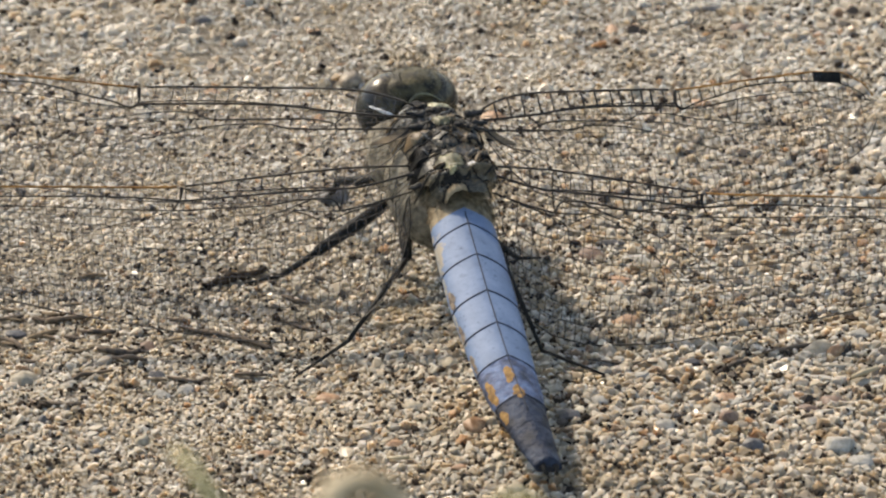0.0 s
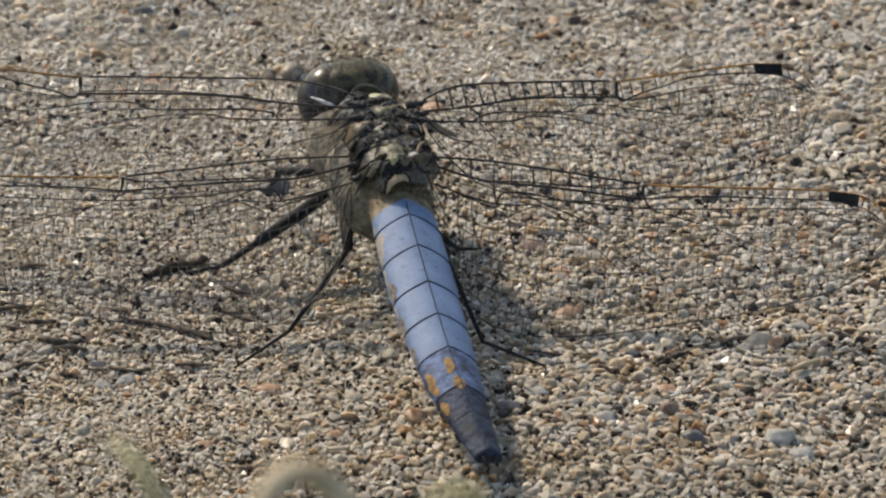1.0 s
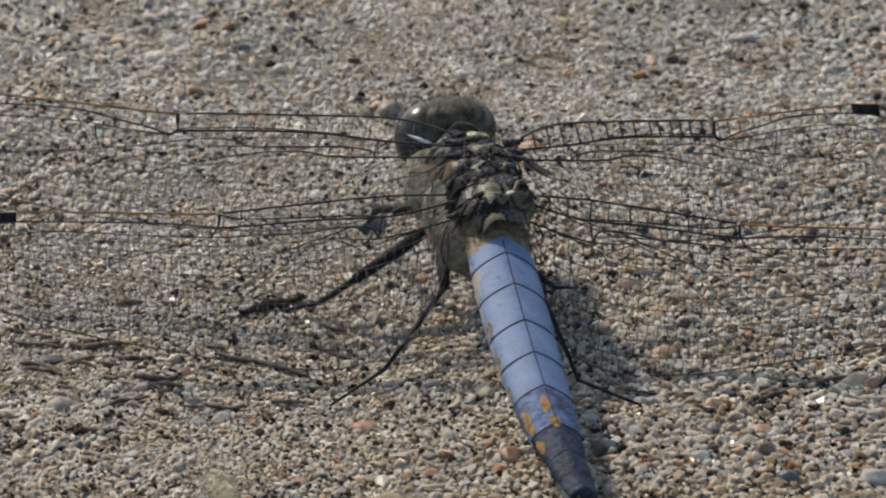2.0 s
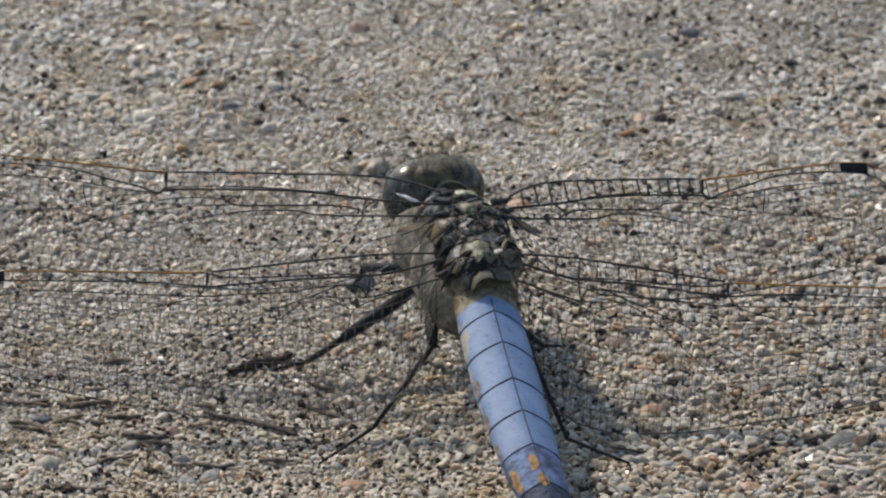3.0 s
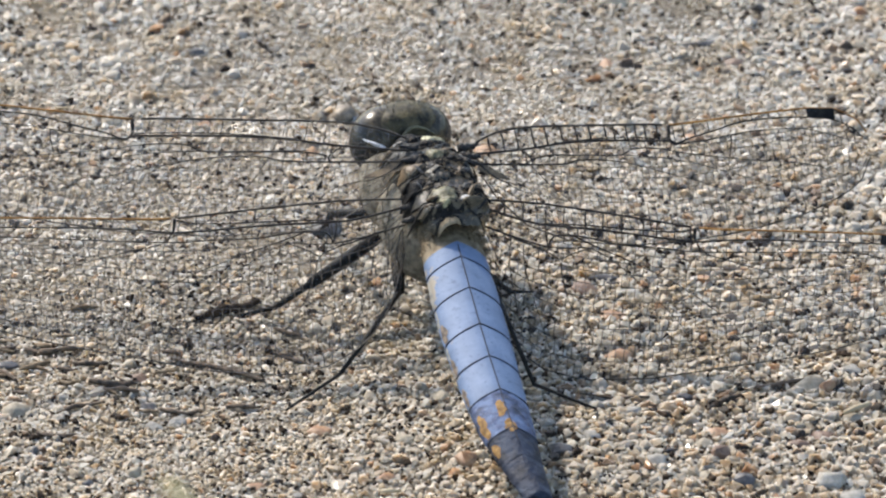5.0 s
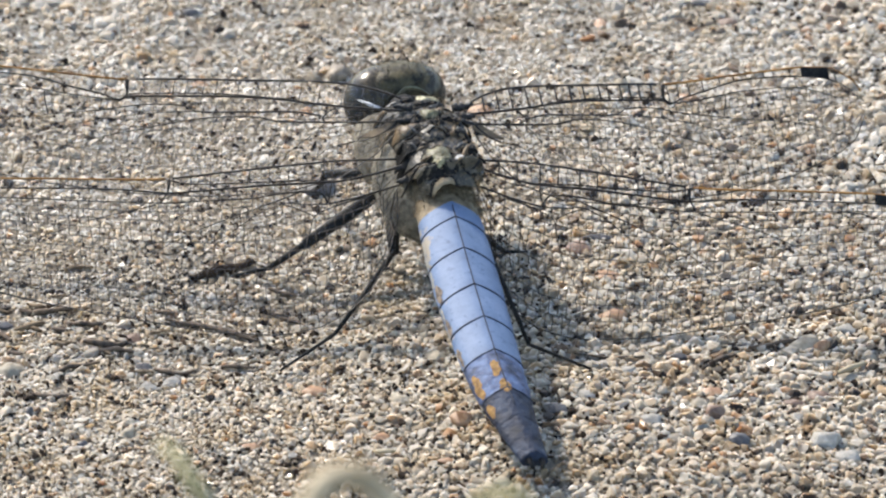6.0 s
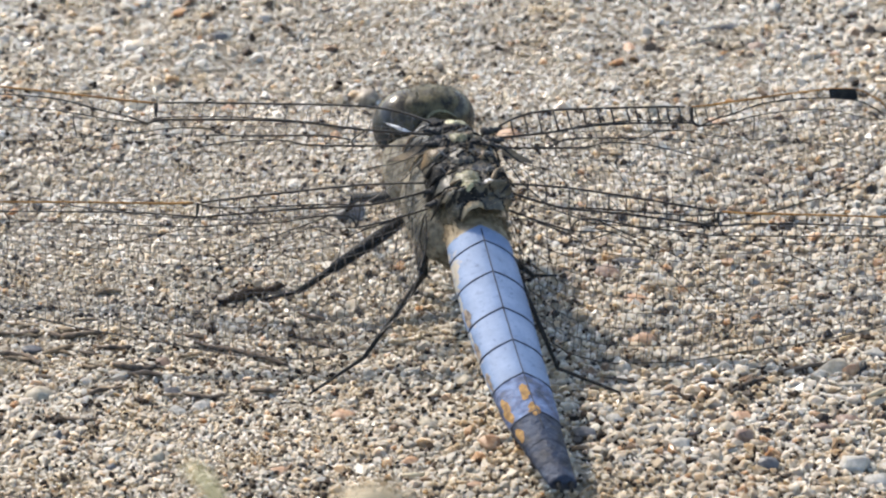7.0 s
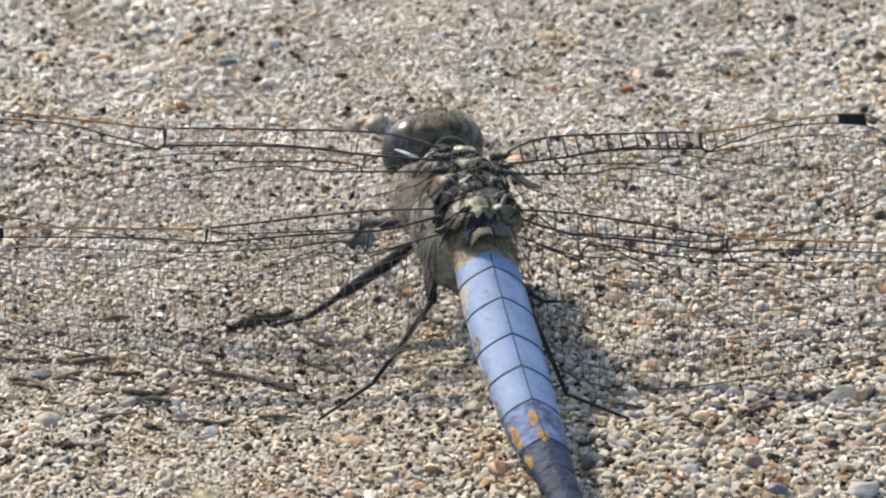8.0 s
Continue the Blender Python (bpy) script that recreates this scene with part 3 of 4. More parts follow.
def build_thorax():
    bm = bmesh.new()
    blob(bm, (-0.2, 0, -0.3), (3.6, 5.0, 3.9), None, 40, 26, 0.05)
    thorax = place(part("thorax", bm, FLANK, dragonfly, "hairy grey-brown thorax with black markings"), THX_POSE)
    inverse = THX_POSE.inverted()
    bm = bmesh.new()
    blob(bm, inverse @ Vector((-2.3, -1.4, 7.0)), (2.1, 3.2, 2.7), None, 32, 22, 0.12)
    part("breast", bm, FLANK, thorax, "grey-brown downy flank above the legs")
    bm = bmesh.new()
    blob(bm, inverse @ Vector((-0.2, 0.2, 8.7)), (2.0, 2.2, 1.8), None, 24, 16, 0.08)
    part("neck", bm, HIDE, thorax)

    # back shell: plates of several colours, each swelling out of the dark skin between them
    plates = [(inverse @ Vector(at), radii, mat) for at, radii, mat in (
        ((1.17, -1.04, 11.5), (1.00, 0.53, 0.41), COLLAR),
        ((0.92, -2.48, 11.7), (1.50, 0.43, 0.36), BLACK),
        ((-0.83, -1.18, 11.2), (0.92, 0.69, 0.50), BLACK),
        ((2.92, -0.84, 11.3), (0.83, 0.53, 0.41), BLACK),
        ((-1.54, -1.82, 11.3), (0.29, 0.27, 0.27), PALE),
        ((-1.5, -2.75, 11.2), (0.8, 0.6, 0.4), BLACK),
        ((-1.7, -3.8, 11.3), (0.7, 0.5, 0.4), SLATE),
        ((3.7, -2.6, 11.3), (0.7, 0.6, 0.4), SLATE),
        ((1.21, -4.92, 12.1), (0.75, 0.53, 0.41), OLIVE),
        ((-0.75, -4.63, 11.9), (0.79, 0.64, 0.47), SLATE),
        ((3.67, -4.86, 11.6), (0.88, 1.07, 0.60), SLATE),
        ((0.17, -5.79, 12.0), (0.58, 0.53, 0.41), BLACK),
        ((2.58, -5.07, 11.9), (0.54, 0.69, 0.42), BLACK),
        ((1.58, -6.34, 12.1), (0.50, 0.43, 0.36), BLACK),
        ((1.42, -7.65, 11.9), (1.08, 0.75, 0.53), HIDE),
        ((-0.75, -6.8, 11.4), (1.00, 0.59, 0.44), RUST),
        ((3.5, -6.87, 11.3), (0.83, 0.53, 0.41), RUST),
        ((1.79, -10.45, 11.5), (1.00, 1.07, 0.67), OLIVE),
        ((2.0, -12.09, 11.9), (0.25, 0.64, 0.26), CREST),
        ((-0.5, -8.71, 11.0), (0.83, 0.80, 0.56), BLACK),
        ((-1.0, -9.82, 10.6), (0.58, 0.43, 0.36), BLACK),
        ((4.08, -8.86, 10.8), (0.75, 0.80, 0.53), BLACK),
        ((4.92, -9.31, 10.0), (0.58, 0.64, 0.44), BLACK),
        ((-1.5, -9.52, 11.1), (0.38, 0.27, 0.27), PALE),
        ((3.38, -10.52, 11.4), (0.38, 0.27, 0.27), PALE),
        ((2.2, -12.2, 11.0), (1.0, 0.26, 0.3), BLACK),
        ((2.25, -13.4, 10.9), (0.95, 0.7, 0.45), TAN),
        ((0.25, -11.48, 10.4), (0.71, 0.64, 0.47), HIDE),
        ((4.25, -10.91, 10.0), (0.75, 0.64, 0.47), HIDE),
        ((-0.5, -12.15, 10.0), (0.62, 0.48, 0.38), RUST),
        ((4.96, -11.55, 9.4), (0.58, 0.43, 0.36), RUST),
    )]
    middle = sorted((p.y, p.z) for p, _, _ in plates if abs(p.x - 0.4) < 1.3)

    def warped(x, y):
        w = Vector((noise.noise(Vector((x * 1.5, y * 1.5, 2.0))), noise.noise(Vector((x * 1.5, y * 1.5, 8.0))), 0)) * 0.34
        w += Vector((noise.noise(Vector((x * 4.0, y * 4.0, 3.0))), noise.noise(Vector((x * 4.0, y * 4.0, 9.0))), 0)) * 0.10
        return x + w.x, y + w.y

    def nearest(x, y):
        wx, wy = warped(x, y)
        return min(((((wx - p.x) / (r[0] * 1.04)) ** 2 + ((wy - p.y) / (r[1] * 1.04)) ** 2), i) for i, (p, r, _) in enumerate(plates))

    def back_height(x, y):
        z = float(np.interp(y, [a for a, _ in middle], [b for _, b in middle])) - 0.25
        z -= 0.10 * (x - 0.4) ** 2 + 1.3 * max(0.0, abs(x - 0.4) - 2.2) ** 2 + 0.6 * max(0.0, -y - 4.3) ** 2 + 0.9 * max(0.0, y - 6.7) ** 2
        d, i = nearest(x, y)
        if d < 1:
            z += (0.16 + plates[i][1][2] * 0.55) * (1 - d) ** 0.55
        return z + 0.07 * noise.noise(Vector((x * 2.6, y * 2.6, 5.0))) + 0.03 * noise.noise(Vector((x * 7.0, y * 7.0, 5.0)))

    bm = bmesh.new()
    shades = [HIDE, BLACK, COLLAR, OLIVE, CREST, PALE, SLATE, RUST, TAN]
    nx, ny = 96, 150
    grid = []
    for j in range(ny + 1):
        y = -5.3 + 12.7 * j / ny
        half = float(np.interp(y, [-5.3, -4.0, -1.5, 2.5, 4.5, 6.4, 7.4], [1.7, 2.5, 3.2, 3.2, 3.05, 2.6, 1.4]))
        grid.append([bm.verts.new((0.4 + half * (2 * i / nx - 1), y, back_height(0.4 + half * (2 * i / nx - 1), y) - 0.9 * abs(2 * i / nx - 1) ** 6)) for i in range(nx + 1)])
    for j in range(ny):
        for i in range(nx):
            f = bm.faces.new((grid[j][i], grid[j][i + 1], grid[j + 1][i + 1], grid[j + 1][i]))
            c = f.calc_center_median()
            d, k = nearest(c.x, c.y)
            f.material_index = shades.index(plates[k][2]) if d < 0.95 else (1 if d < 1.5 else 0)
    back = part("back", bm, HIDE, thorax, "dark back with olive and yellow plates")
    for mat in shades[1:]:
        back.data.materials.append(mat)
    # dark ridges that run from the middle of the back out to the wing hinges
    for pts in (((1.0, -3.2, 12.0), (-0.2, -4.0, 12.05), (-1.0, -4.5, 12.2)), ((1.6, -3.4, 11.9), (2.8, -3.6, 11.8), (4.0, -3.3, 11.6)), ((0.3, -5.4, 11.7), (-0.6, -5.6, 11.6), (-1.3, -5.4, 11.7)),
                ((2.4, -5.4, 11.7), (3.3, -5.6, 11.5), (4.3, -5.0, 11.3)), ((1.0, -6.6, 11.4), (0.0, -7.4, 11.0), (-1.2, -8.4, 10.4)), ((2.2, -6.6, 11.3), (3.2, -7.3, 10.9), (4.6, -7.9, 10.1)),
                ((0.6, -8.7, 10.5), (-0.3, -9.2, 10.3), (-1.3, -9.4, 10.0)), ((2.9, -8.9, 10.5), (3.8, -9.0, 10.0), (4.9, -8.6, 9.5)), ((1.2, -10.4, 9.9), (0.0, -10.6, 9.7), (-1.0, -10.2, 9.4)),
                ((3.2, -10.4, 9.8), (4.1, -10.2, 9.4), (5.0, -9.9, 8.9)), ((1.9, -4.3, 12.1), (1.8, -5.6, 11.9), (1.9, -7.4, 11.3)), ((0.9, -7.8, 11.1), (1.5, -7.2, 11.3), (2.6, -7.6, 11.1))):
        bm = bmesh.new()
        track = [inverse @ p for p in spline(pts, 12)]
        tube(bm, [Vector((p.x, p.y, back_height(p.x, p.y) + 0.03)) for p in track], [0.09 + 0.05 * math.sin(k * 1.9) for k in range(12)], 7)
        part("back_rib", bm, BLACK, thorax)
    # dark ridged joints that carry the wings
    for at, far in (((-0.1, -4.4, 12.0), (-1.5, -4.45, 12.2)), ((0.0, -5.5, 11.7), (-1.4, -5.7, 11.7)), ((2.9, -3.6, 11.6), (4.3, -3.0, 11.6)), ((3.0, -4.3, 11.3), (4.5, -3.9, 11.1)),
                    ((3.0, -5.0, 11.3), (4.4, -4.9, 11.0)), ((-0.2, -9.3, 9.9), (-1.6, -9.6, 9.75)), ((0.0, -10.4, 9.5), (-1.3, -10.8, 9.3)), ((3.7, -8.8, 9.6), (4.9, -8.5, 9.2)), ((3.5, -9.8, 9.3), (4.6, -9.9, 9.0))):
        bm = bmesh.new()
        a, b = inverse @ Vector(at), inverse @ Vector(far)
        tube(bm, [a.lerp(b, k / 7) + Vector((0, 0.08 * math.sin(k * 2.3), 0.09 * math.sin(k * 3.1))) for k in range(8)], [0.32, 0.4, 0.27, 0.33, 0.21, 0.25, 0.16, 0.08], 10)
        part("wing_joint", bm, GLOSS_BLACK, thorax, "dark shiny wing joint")
    # small ridges and knobs of the wing hinges, crowded along both sides of the back
    rng = random.Random(77)
    for k in range(46):
        side = -1 if k % 2 else 1
        y = rng.uniform(-4.2, 6.0)
        half = float(np.interp(y, [-5.3, -4.0, -1.5, 2.5, 4.5, 6.4, 7.4], [1.7, 2.5, 3.2, 3.2, 3.05, 2.6, 1.4]))
        x = 0.4 + side * half * rng.uniform(0.32, 0.92)
        turn, long, thick = rng.gauss(0.35 * side, 0.5), rng.uniform(0.35, 0.8), rng.uniform(0.07, 0.17)
        track = [(x + math.cos(turn) * long * t, y + math.sin(turn) * long * t) for t in (-1, -0.5, 0, 0.5, 1)]
        bm = bmesh.new()
        tube(bm, [Vector((a, b, back_height(a, b) + 0.04 - 0.9 * min(1.0, abs(a - 0.4) / half) ** 6)) for a, b in track], [thick * f for f in (0.4, 0.9, 1.1, 0.8, 0.35)], 7)
        part("back_rib", bm, rng.choice((GLOSS_BLACK, GLOSS_BLACK, BLACK, SLATE, RUST, TAN)), thorax)
    bm = bmesh.new()
    for _ in range(700):
        y = rng.uniform(-5.0, 6.6)
        x = 0.4 + rng.gauss(0, 1.5)
        if abs(x - 0.4) < 2.9:
            p = Vector((x, y, back_height(x, y) - 0.03))
            tube(bm, [p, p + Vector((0.25 * (x - 0.4) + rng.gauss(0, 0.3), -0.5 + rng.gauss(0, 0.3), 0.7)).normalized() * rng.uniform(0.25, 0.6)], [0.02, 0.007], 3)
    tagged(part("back_hair", bm, TAN, thorax, "fine tan hairs on the back"), kind="stuff")
    # seams down the flank
    for k, (x, y, z) in enumerate(((-3.2, 1.4, 0.6), (-3.55, -0.6, 0.4), (-3.3, -2.6, 0.2))):
        bm = bmesh.new()
        tube(bm, [(x + 0.2, y + 0.5, z + 1.6), (x - 0.15, y, z - 0.4), (x + 0.35, y - 0.5, z - 2.2)], [0.05, 0.09, 0.05], 6)
        part("flank_seam", bm, HIDE, thorax)
    # pale down
    rng = random.Random(31)
    bm = bmesh.new()
    for _ in range(520):
        a, b = rng.uniform(0, math.tau), rng.uniform(-0.9, 0.95)
        n = Vector((math.cos(a) * math.sqrt(1 - b * b), b, math.sin(a) * math.sqrt(1 - b * b)))
        p = Vector((n.x * 3.55 - 0.2, n.y * 4.9, n.z * 3.85 - 0.3))
        d = (n + Vector((rng.uniform(-0.5, 0.5), rng.uniform(-0.8, 0.3), rng.uniform(-0.5, 0.5)))).normalized()
        tube(bm, [p, p + d * rng.uniform(0.4, 0.9)], [0.022, 0.008], 3)
    centre = inverse @ Vector((-2.3, -1.4, 7.0))
    for _ in range(260):
        n = Vector((rng.gauss(0, 1), rng.gauss(0, 1), rng.gauss(0, 1))).normalized()
        p = centre + Vector((n.x * 2.1, n.y * 3.2, n.z * 2.7))
        d = (n + Vector((rng.uniform(-0.6, 0.6), rng.uniform(-0.9, 0.2), rng.uniform(-0.6, 0.3)))).normalized()
        tube(bm, [p, p + d * rng.uniform(0.4, 1.0)], [0.024, 0.008], 3)
    tagged(part("down", bm, TAN, thorax, "fine pale hairs"), kind="stuff")
    return thorax


thorax = build_thorax()

# --- head
HEAD_POSE = frame_of((-1.38, 2.45, 9.5), (-0.34, 0.94, -0.05), (0.03, 0, 1))


def build_head():
    bm = bmesh.new()
    blob(bm, (0, 0.4, -0.5), (2.9, 1.9, 2.2), None, 32, 20, 0.03)
    head = place(part("head", bm, FACE, dragonfly, "olive head with two large dark eyes"), HEAD_POSE)
    for s, r in ((-1, 1.0), (1, 0.96)):
        bm = bmesh.new()
        blob(bm, (s * 1.3, 0, -0.2 if s < 0 else 0.0), (2.66 * r, 2.35 * r, (2.68 if s < 0 else 2.45) * r), pose(0, 0, 0, 0, s * 12, 0), 48, 32)
        part("eye", bm, EYE_SHELL, head, "large glossy dark eye")
    bm = bmesh.new()
    tube(bm, spline([(-1.2, -2.45, 0.55), (-0.6, -2.3, 1.15), (0.1, -2.05, 1.5), (1.0, -2.15, 1.35), (1.8, -2.2, 0.8)], 24), [0.07 + 0.08 * math.sin(math.pi * k / 23) for k in range(24)], 8)
    part("eye_rim", bm, OLIVE, head, "yellowish rim behind the eyes")
    # pale rear rim of one eye; its highlight is put into the white colour
    bm = bmesh.new()
    unturn = HEAD_POSE.to_3x3().inverted()
    streak = [Vector((-1.3, 0, 0)) + unturn @ Vector(p) for p in ((-1.57, -1.78, 0.82), (-0.55, -2.33, 0.66), (0.5, -2.5, 0.25))]
    tube(bm, spline(streak, 10), [0.03, 0.06, 0.09, 0.12, 0.14, 0.14, 0.14, 0.12, 0.1, 0.05], 8)
    part("cheek_glint", bm, RIM_GLINT, head, "pale rim behind the eye, its glint painted white")
    bm = bmesh.new()
    blob(bm, (0.05, -0.2, 0.95), (3.0, 2.05, 1.72), None, 40, 26, 0.05)
    part("crown", bm, CROWN, head, "dark olive crown between the eyes")
    rng = random.Random(91)
    bm = bmesh.new()
    for _ in range(260):
        a, b = rng.uniform(0, math.tau), rng.uniform(0.15, 1.0)
        n = Vector((math.cos(a) * math.sqrt(1 - b * b), math.sin(a) * math.sqrt(1 - b * b), b))
        p = Vector((n.x * 3.0 + 0.05, n.y * 2.05 - 0.2, n.z * 1.72 + 0.95))
        tube(bm, [p, p + (n + Vector((rng.gauss(0, 0.3), 0.3, 0.2))).normalized() * rng.uniform(0.2, 0.5)], [0.02, 0.007], 3)
    tagged(part("head_hair", bm, HIDE, head, "short dark hairs on the crown"), kind="stuff")

build_head()

# --- wings: local x along the right-hand span, y towards the leading edge, z up
def wing_surface(u, v, span, nodus, droop=1.0):
    """Height of the membrane: a bend upwards past the nodus and shallow pleats near the leading edge."""
    past = max(0.0, u - nodus * 0.8)
    lift = 0.0095 if nodus > 19 else 0.023
    return droop * lift * past ** 1.6 + 0.12 * math.sin(v * 3.4) * math.exp(min(v, 0) * 0.35)


def lead(u, span, nodus):
    """The leading edge, as local y."""
    if nodus > 19:
        return float(np.interp(u / span, [0, 0.03, 0.06, 0.095, 0.14, 0.21, 0.34, 0.45, 0.516, 0.56, 0.64, 0.74, 0.86, 0.925, 0.955, 0.98, 0.993, 1.0],
                               [0.25, 0.75, 1.15, 1.42, 1.5, 1.4, 1.05, 0.72, 0.42, 0.42, 0.55, 0.68, 0.75, 0.4, -0.15, -0.95, -1.75, -2.8]))
    return float(np.interp(u / span, [0, 0.06, 0.13, 0.25, 0.36, 0.459, 0.5, 0.7, 0.85, 0.92, 0.955, 0.98, 0.993, 1.0],
                           [0.9, 1.05, 1.15, 0.9, 0.6, 0.3, 0.3, 0.6, 0.65, 0.35, -0.15, -1.0, -1.9, -2.9]))


def trail(u, span, nodus, fore):
    """The trailing edge, as local y."""
    if fore:
        return float(np.interp(u / span, [0, 0.03, 0.1, 0.2, 0.35, 0.5, 0.65, 0.8, 0.9, 0.95, 0.985, 1.0], [-1.8, -3.6, -5.8, -7.1, -7.8, -7.9, -7.6, -6.9, -5.9, -5.2, -4.1, -2.8]))
    return float(np.interp(u / span, [0, 0.02, 0.08, 0.16, 0.25, 0.4, 0.55, 0.7, 0.82, 0.91, 0.965, 0.99, 1.0], [-2.4, -5.6, -8.8, -10.4, -10.9, -10.3, -9.2, -8.2, -7.2, -6.1, -4.9, -3.9, -2.9]))


# the strong vein behind the leading edge: along the span, and behind it
RADIAL_FORE = [(0, -0.7), (5.2, -0.65), (9.7, -0.36), (14.3, -0.48), (19.5, -0.95), (20.7, -1.13), (21.4, -1.45), (23, -0.95), (24.8, -0.6), (28, 0.05), (31.4, 0.1), (34.4, -0.08), (37, -0.5), (39, -1.7), (39.9, -2.7)]
RADIAL_HIND = [(0, 0.2), (1, -0.08), (3.2, -0.55), (5.1, -0.8), (10.2, -0.75), (15.7, -0.95), (17.4, -1.0), (19.9, -0.6), (23.7, -0.3), (30.4, -0.2), (33, -0.3), (35.2, -0.9), (36.6, -2.0)]


def build_wing(name, label, side, span, nodus, fore, m, cross=0.06, chord=1.0, droop=1.0, outer=0.0, reach=1.0, deep=1.3):
    """reach scales the span, chord the breadth; deep: how much the hind part of the wing is broader than the veins near the front."""
    def at(u, v, up=0.0):
        return Vector((side * reach * (u + outer * max(0.0, u - nodus)), v * chord, wing_surface(u, v, span, nodus, droop) + up))

    def rail(s, u):
        """Long veins fan out between the leading edge (s=0) and the trailing edge (s=1)."""
        a, b = lead(u, span, nodus), trail(u, span, nodus, fore) * deep
        narrow = 0.16 + 0.84 * s ** 1.15
        return a + (b - a) * (s * narrow ** 0.55)

    steps = 60
    rows = [span * (0.004 + 0.992 * k / steps) for k in range(steps + 1)]
    # membrane
    bm = bmesh.new()
    grid = [[bm.verts.new(at(u, rail(s / 16, u))) for s in range(17)] for u in rows]
    for a, b in zip(grid, grid[1:]):
        for k in range(16):
            bm.faces.new((a[k], a[k + 1], b[k + 1], b[k]))
    wing = place(part(name, bm, MEMBRANE, dragonfly, label), m)
    # leading edge, with an amber outer half
    bm = bmesh.new()
    tube(bm, [at(u, lead(u, span, nodus)) for u in rows if u <= nodus], 0.085, 5)
    part("leading_vein", bm, VEIN, wing, "dark vein along the leading edge")
    bm = bmesh.new()
    tube(bm, [at(u, lead(u, span, nodus)) for u in rows if u >= nodus * 0.99], [0.085 - 0.03 * k / 40 for k in range(len([u for u in rows if u >= nodus * 0.99]))], 5)
    part("outer_leading_vein", bm, AMBER, wing, "amber vein along the outer leading edge")
    # main veins, each from root to rim
    def line(pairs, radius, n=44, vein_name="long_vein"):
        bm = bmesh.new()
        tube(bm, [at(p.x, p.y) for p in spline([(u, v, 0) for u, v in pairs], n)], radius, 5)
        part(vein_name, bm, VEIN, wing)

    def fading(a, b, n=44):
        return [a + (b - a) * k / (n - 1) for k in range(n)]

    if fore:
        line(RADIAL_FORE, fading(0.10, 0.045, 60), 60, "radial_vein")
        line([(8.5, -0.28), (14, -0.25), (18, -0.5), (20.7, -0.85)], fading(0.045, 0.05))
        line([(0, -1.75), (5.7, -2.2), (9.2, -2.4), (11.1, -2.15), (14.9, -2.6), (19.5, -4.0), (23.6, -5.5), (27.5, -7.4)], fading(0.085, 0.02))
        line([(6.0, -1.7), (8.0, -1.5), (12, -1.8), (15.3, -2.0), (16.8, -1.55), (19.6, -1.75), (22.6, -2.5), (27.4, -3.5), (33.8, -4.6), (37.5, -6.2)], fading(0.075, 0.025))
        line([(21.3, -1.5), (24.6, -1.35), (28.8, -0.95), (34, -1.2), (38.5, -2.7)], fading(0.06, 0.03))
        line([(15.3, -2.0), (19.5, -2.6), (25, -4.2), (31, -6.8)], fading(0.04, 0.02))
        line([(5.7, -2.3), (7.0, -4.0), (9.5, -6.5), (11.5, -9.2)], fading(0.035, 0.02))
        line([(10.4, -2.3), (11.2, -4.2), (12.8, -6.6), (15.2, -9.3)], fading(0.03, 0.02))
        line([(0.2, -1.7), (0.9, -2.5), (1.7, -3.2), (2.7, -3.7)], [0.12 * (1 - k / 43) ** 1.6 + 0.03 for k in range(44)])
        line([(2.4, -3.6), (4.4, -4.2), (5.6, -5.0), (6.8, -6.6)], 0.03)
        line([(5.0, -0.7), (5.5, -1.3), (5.9, -1.8), (5.7, -2.25)], 0.06, 10, "arculus")
        line([(26.9, -1.15), (26.8, -2.0), (26.4, -3.2)], 0.05, 6, "arculus")
        line([(20.9, 0.42), (20.85, -0.3), (20.8, -0.9), (21.0, -1.25), (21.4, -1.6)], [0.18, 0.15, 0.12, 0.10, 0.09, 0.07], 6, "nodus")
    else:
        line(RADIAL_HIND, fading(0.105, 0.045, 60), 60, "radial_vein")
        line([(5.0, -0.72), (8, -0.45), (12, -0.35), (15.5, -0.2), (17.1, 0.15)], fading(0.06, 0.055))
        line([(0, -1.5), (3.1, -2.35), (5.4, -2.85)], 0.075)
        line([(5.5, -2.8), (5.7, -2.1), (6.3, -1.68), (8.4, -1.6), (11.1, -1.9), (14.7, -1.85), (17.5, -1.9), (23.8, -1.5), (30.5, -1.2), (34.5, -2.3)], fading(0.08, 0.035))
        line([(7.6, -1.65), (10.4, -2.7), (13.2, -3.75), (16.1, -5.0), (20, -7.6), (23, -10.8)], fading(0.06, 0.02))
        line([(5.5, -2.85), (7.2, -2.75), (8.9, -2.6), (11, -3.6), (14, -6.0), (17, -9.0), (18.5, -12.2)], fading(0.05, 0.02))
        line([(8.9, -2.6), (7.8, -3.1), (6.6, -3.9)], 0.045, 12)
        line([(2.6, -2.3), (5, -3.15), (6.5, -3.95), (6.9, -5.4), (7.8, -8.0), (9.8, -11.5)], fading(0.06, 0.022))
        line([(18.2, -2.0), (24, -3.6), (30, -6.3)], fading(0.045, 0.02))
        for a, b, c in ((0.25, 0.4, 1.3), (1.3, 1.5, 2.8), (2.4, 2.7, 4.4), (3.5, 4.0, 6.4)):
            line([(a, -1.75 - 0.3 * a), (b, -5.5), (c, -12.0)], fading(0.038, 0.02))
        line([(5.1, -0.8), (5.2, -1.6), (5.5, -2.85)], 0.06, 8, "arculus")
        line([(17.2, 0.27), (17.25, -0.4), (17.4, -1.0), (17.9, -1.85)], [0.15, 0.13, 0.11, 0.08, 0.06, 0.05], 6, "nodus")

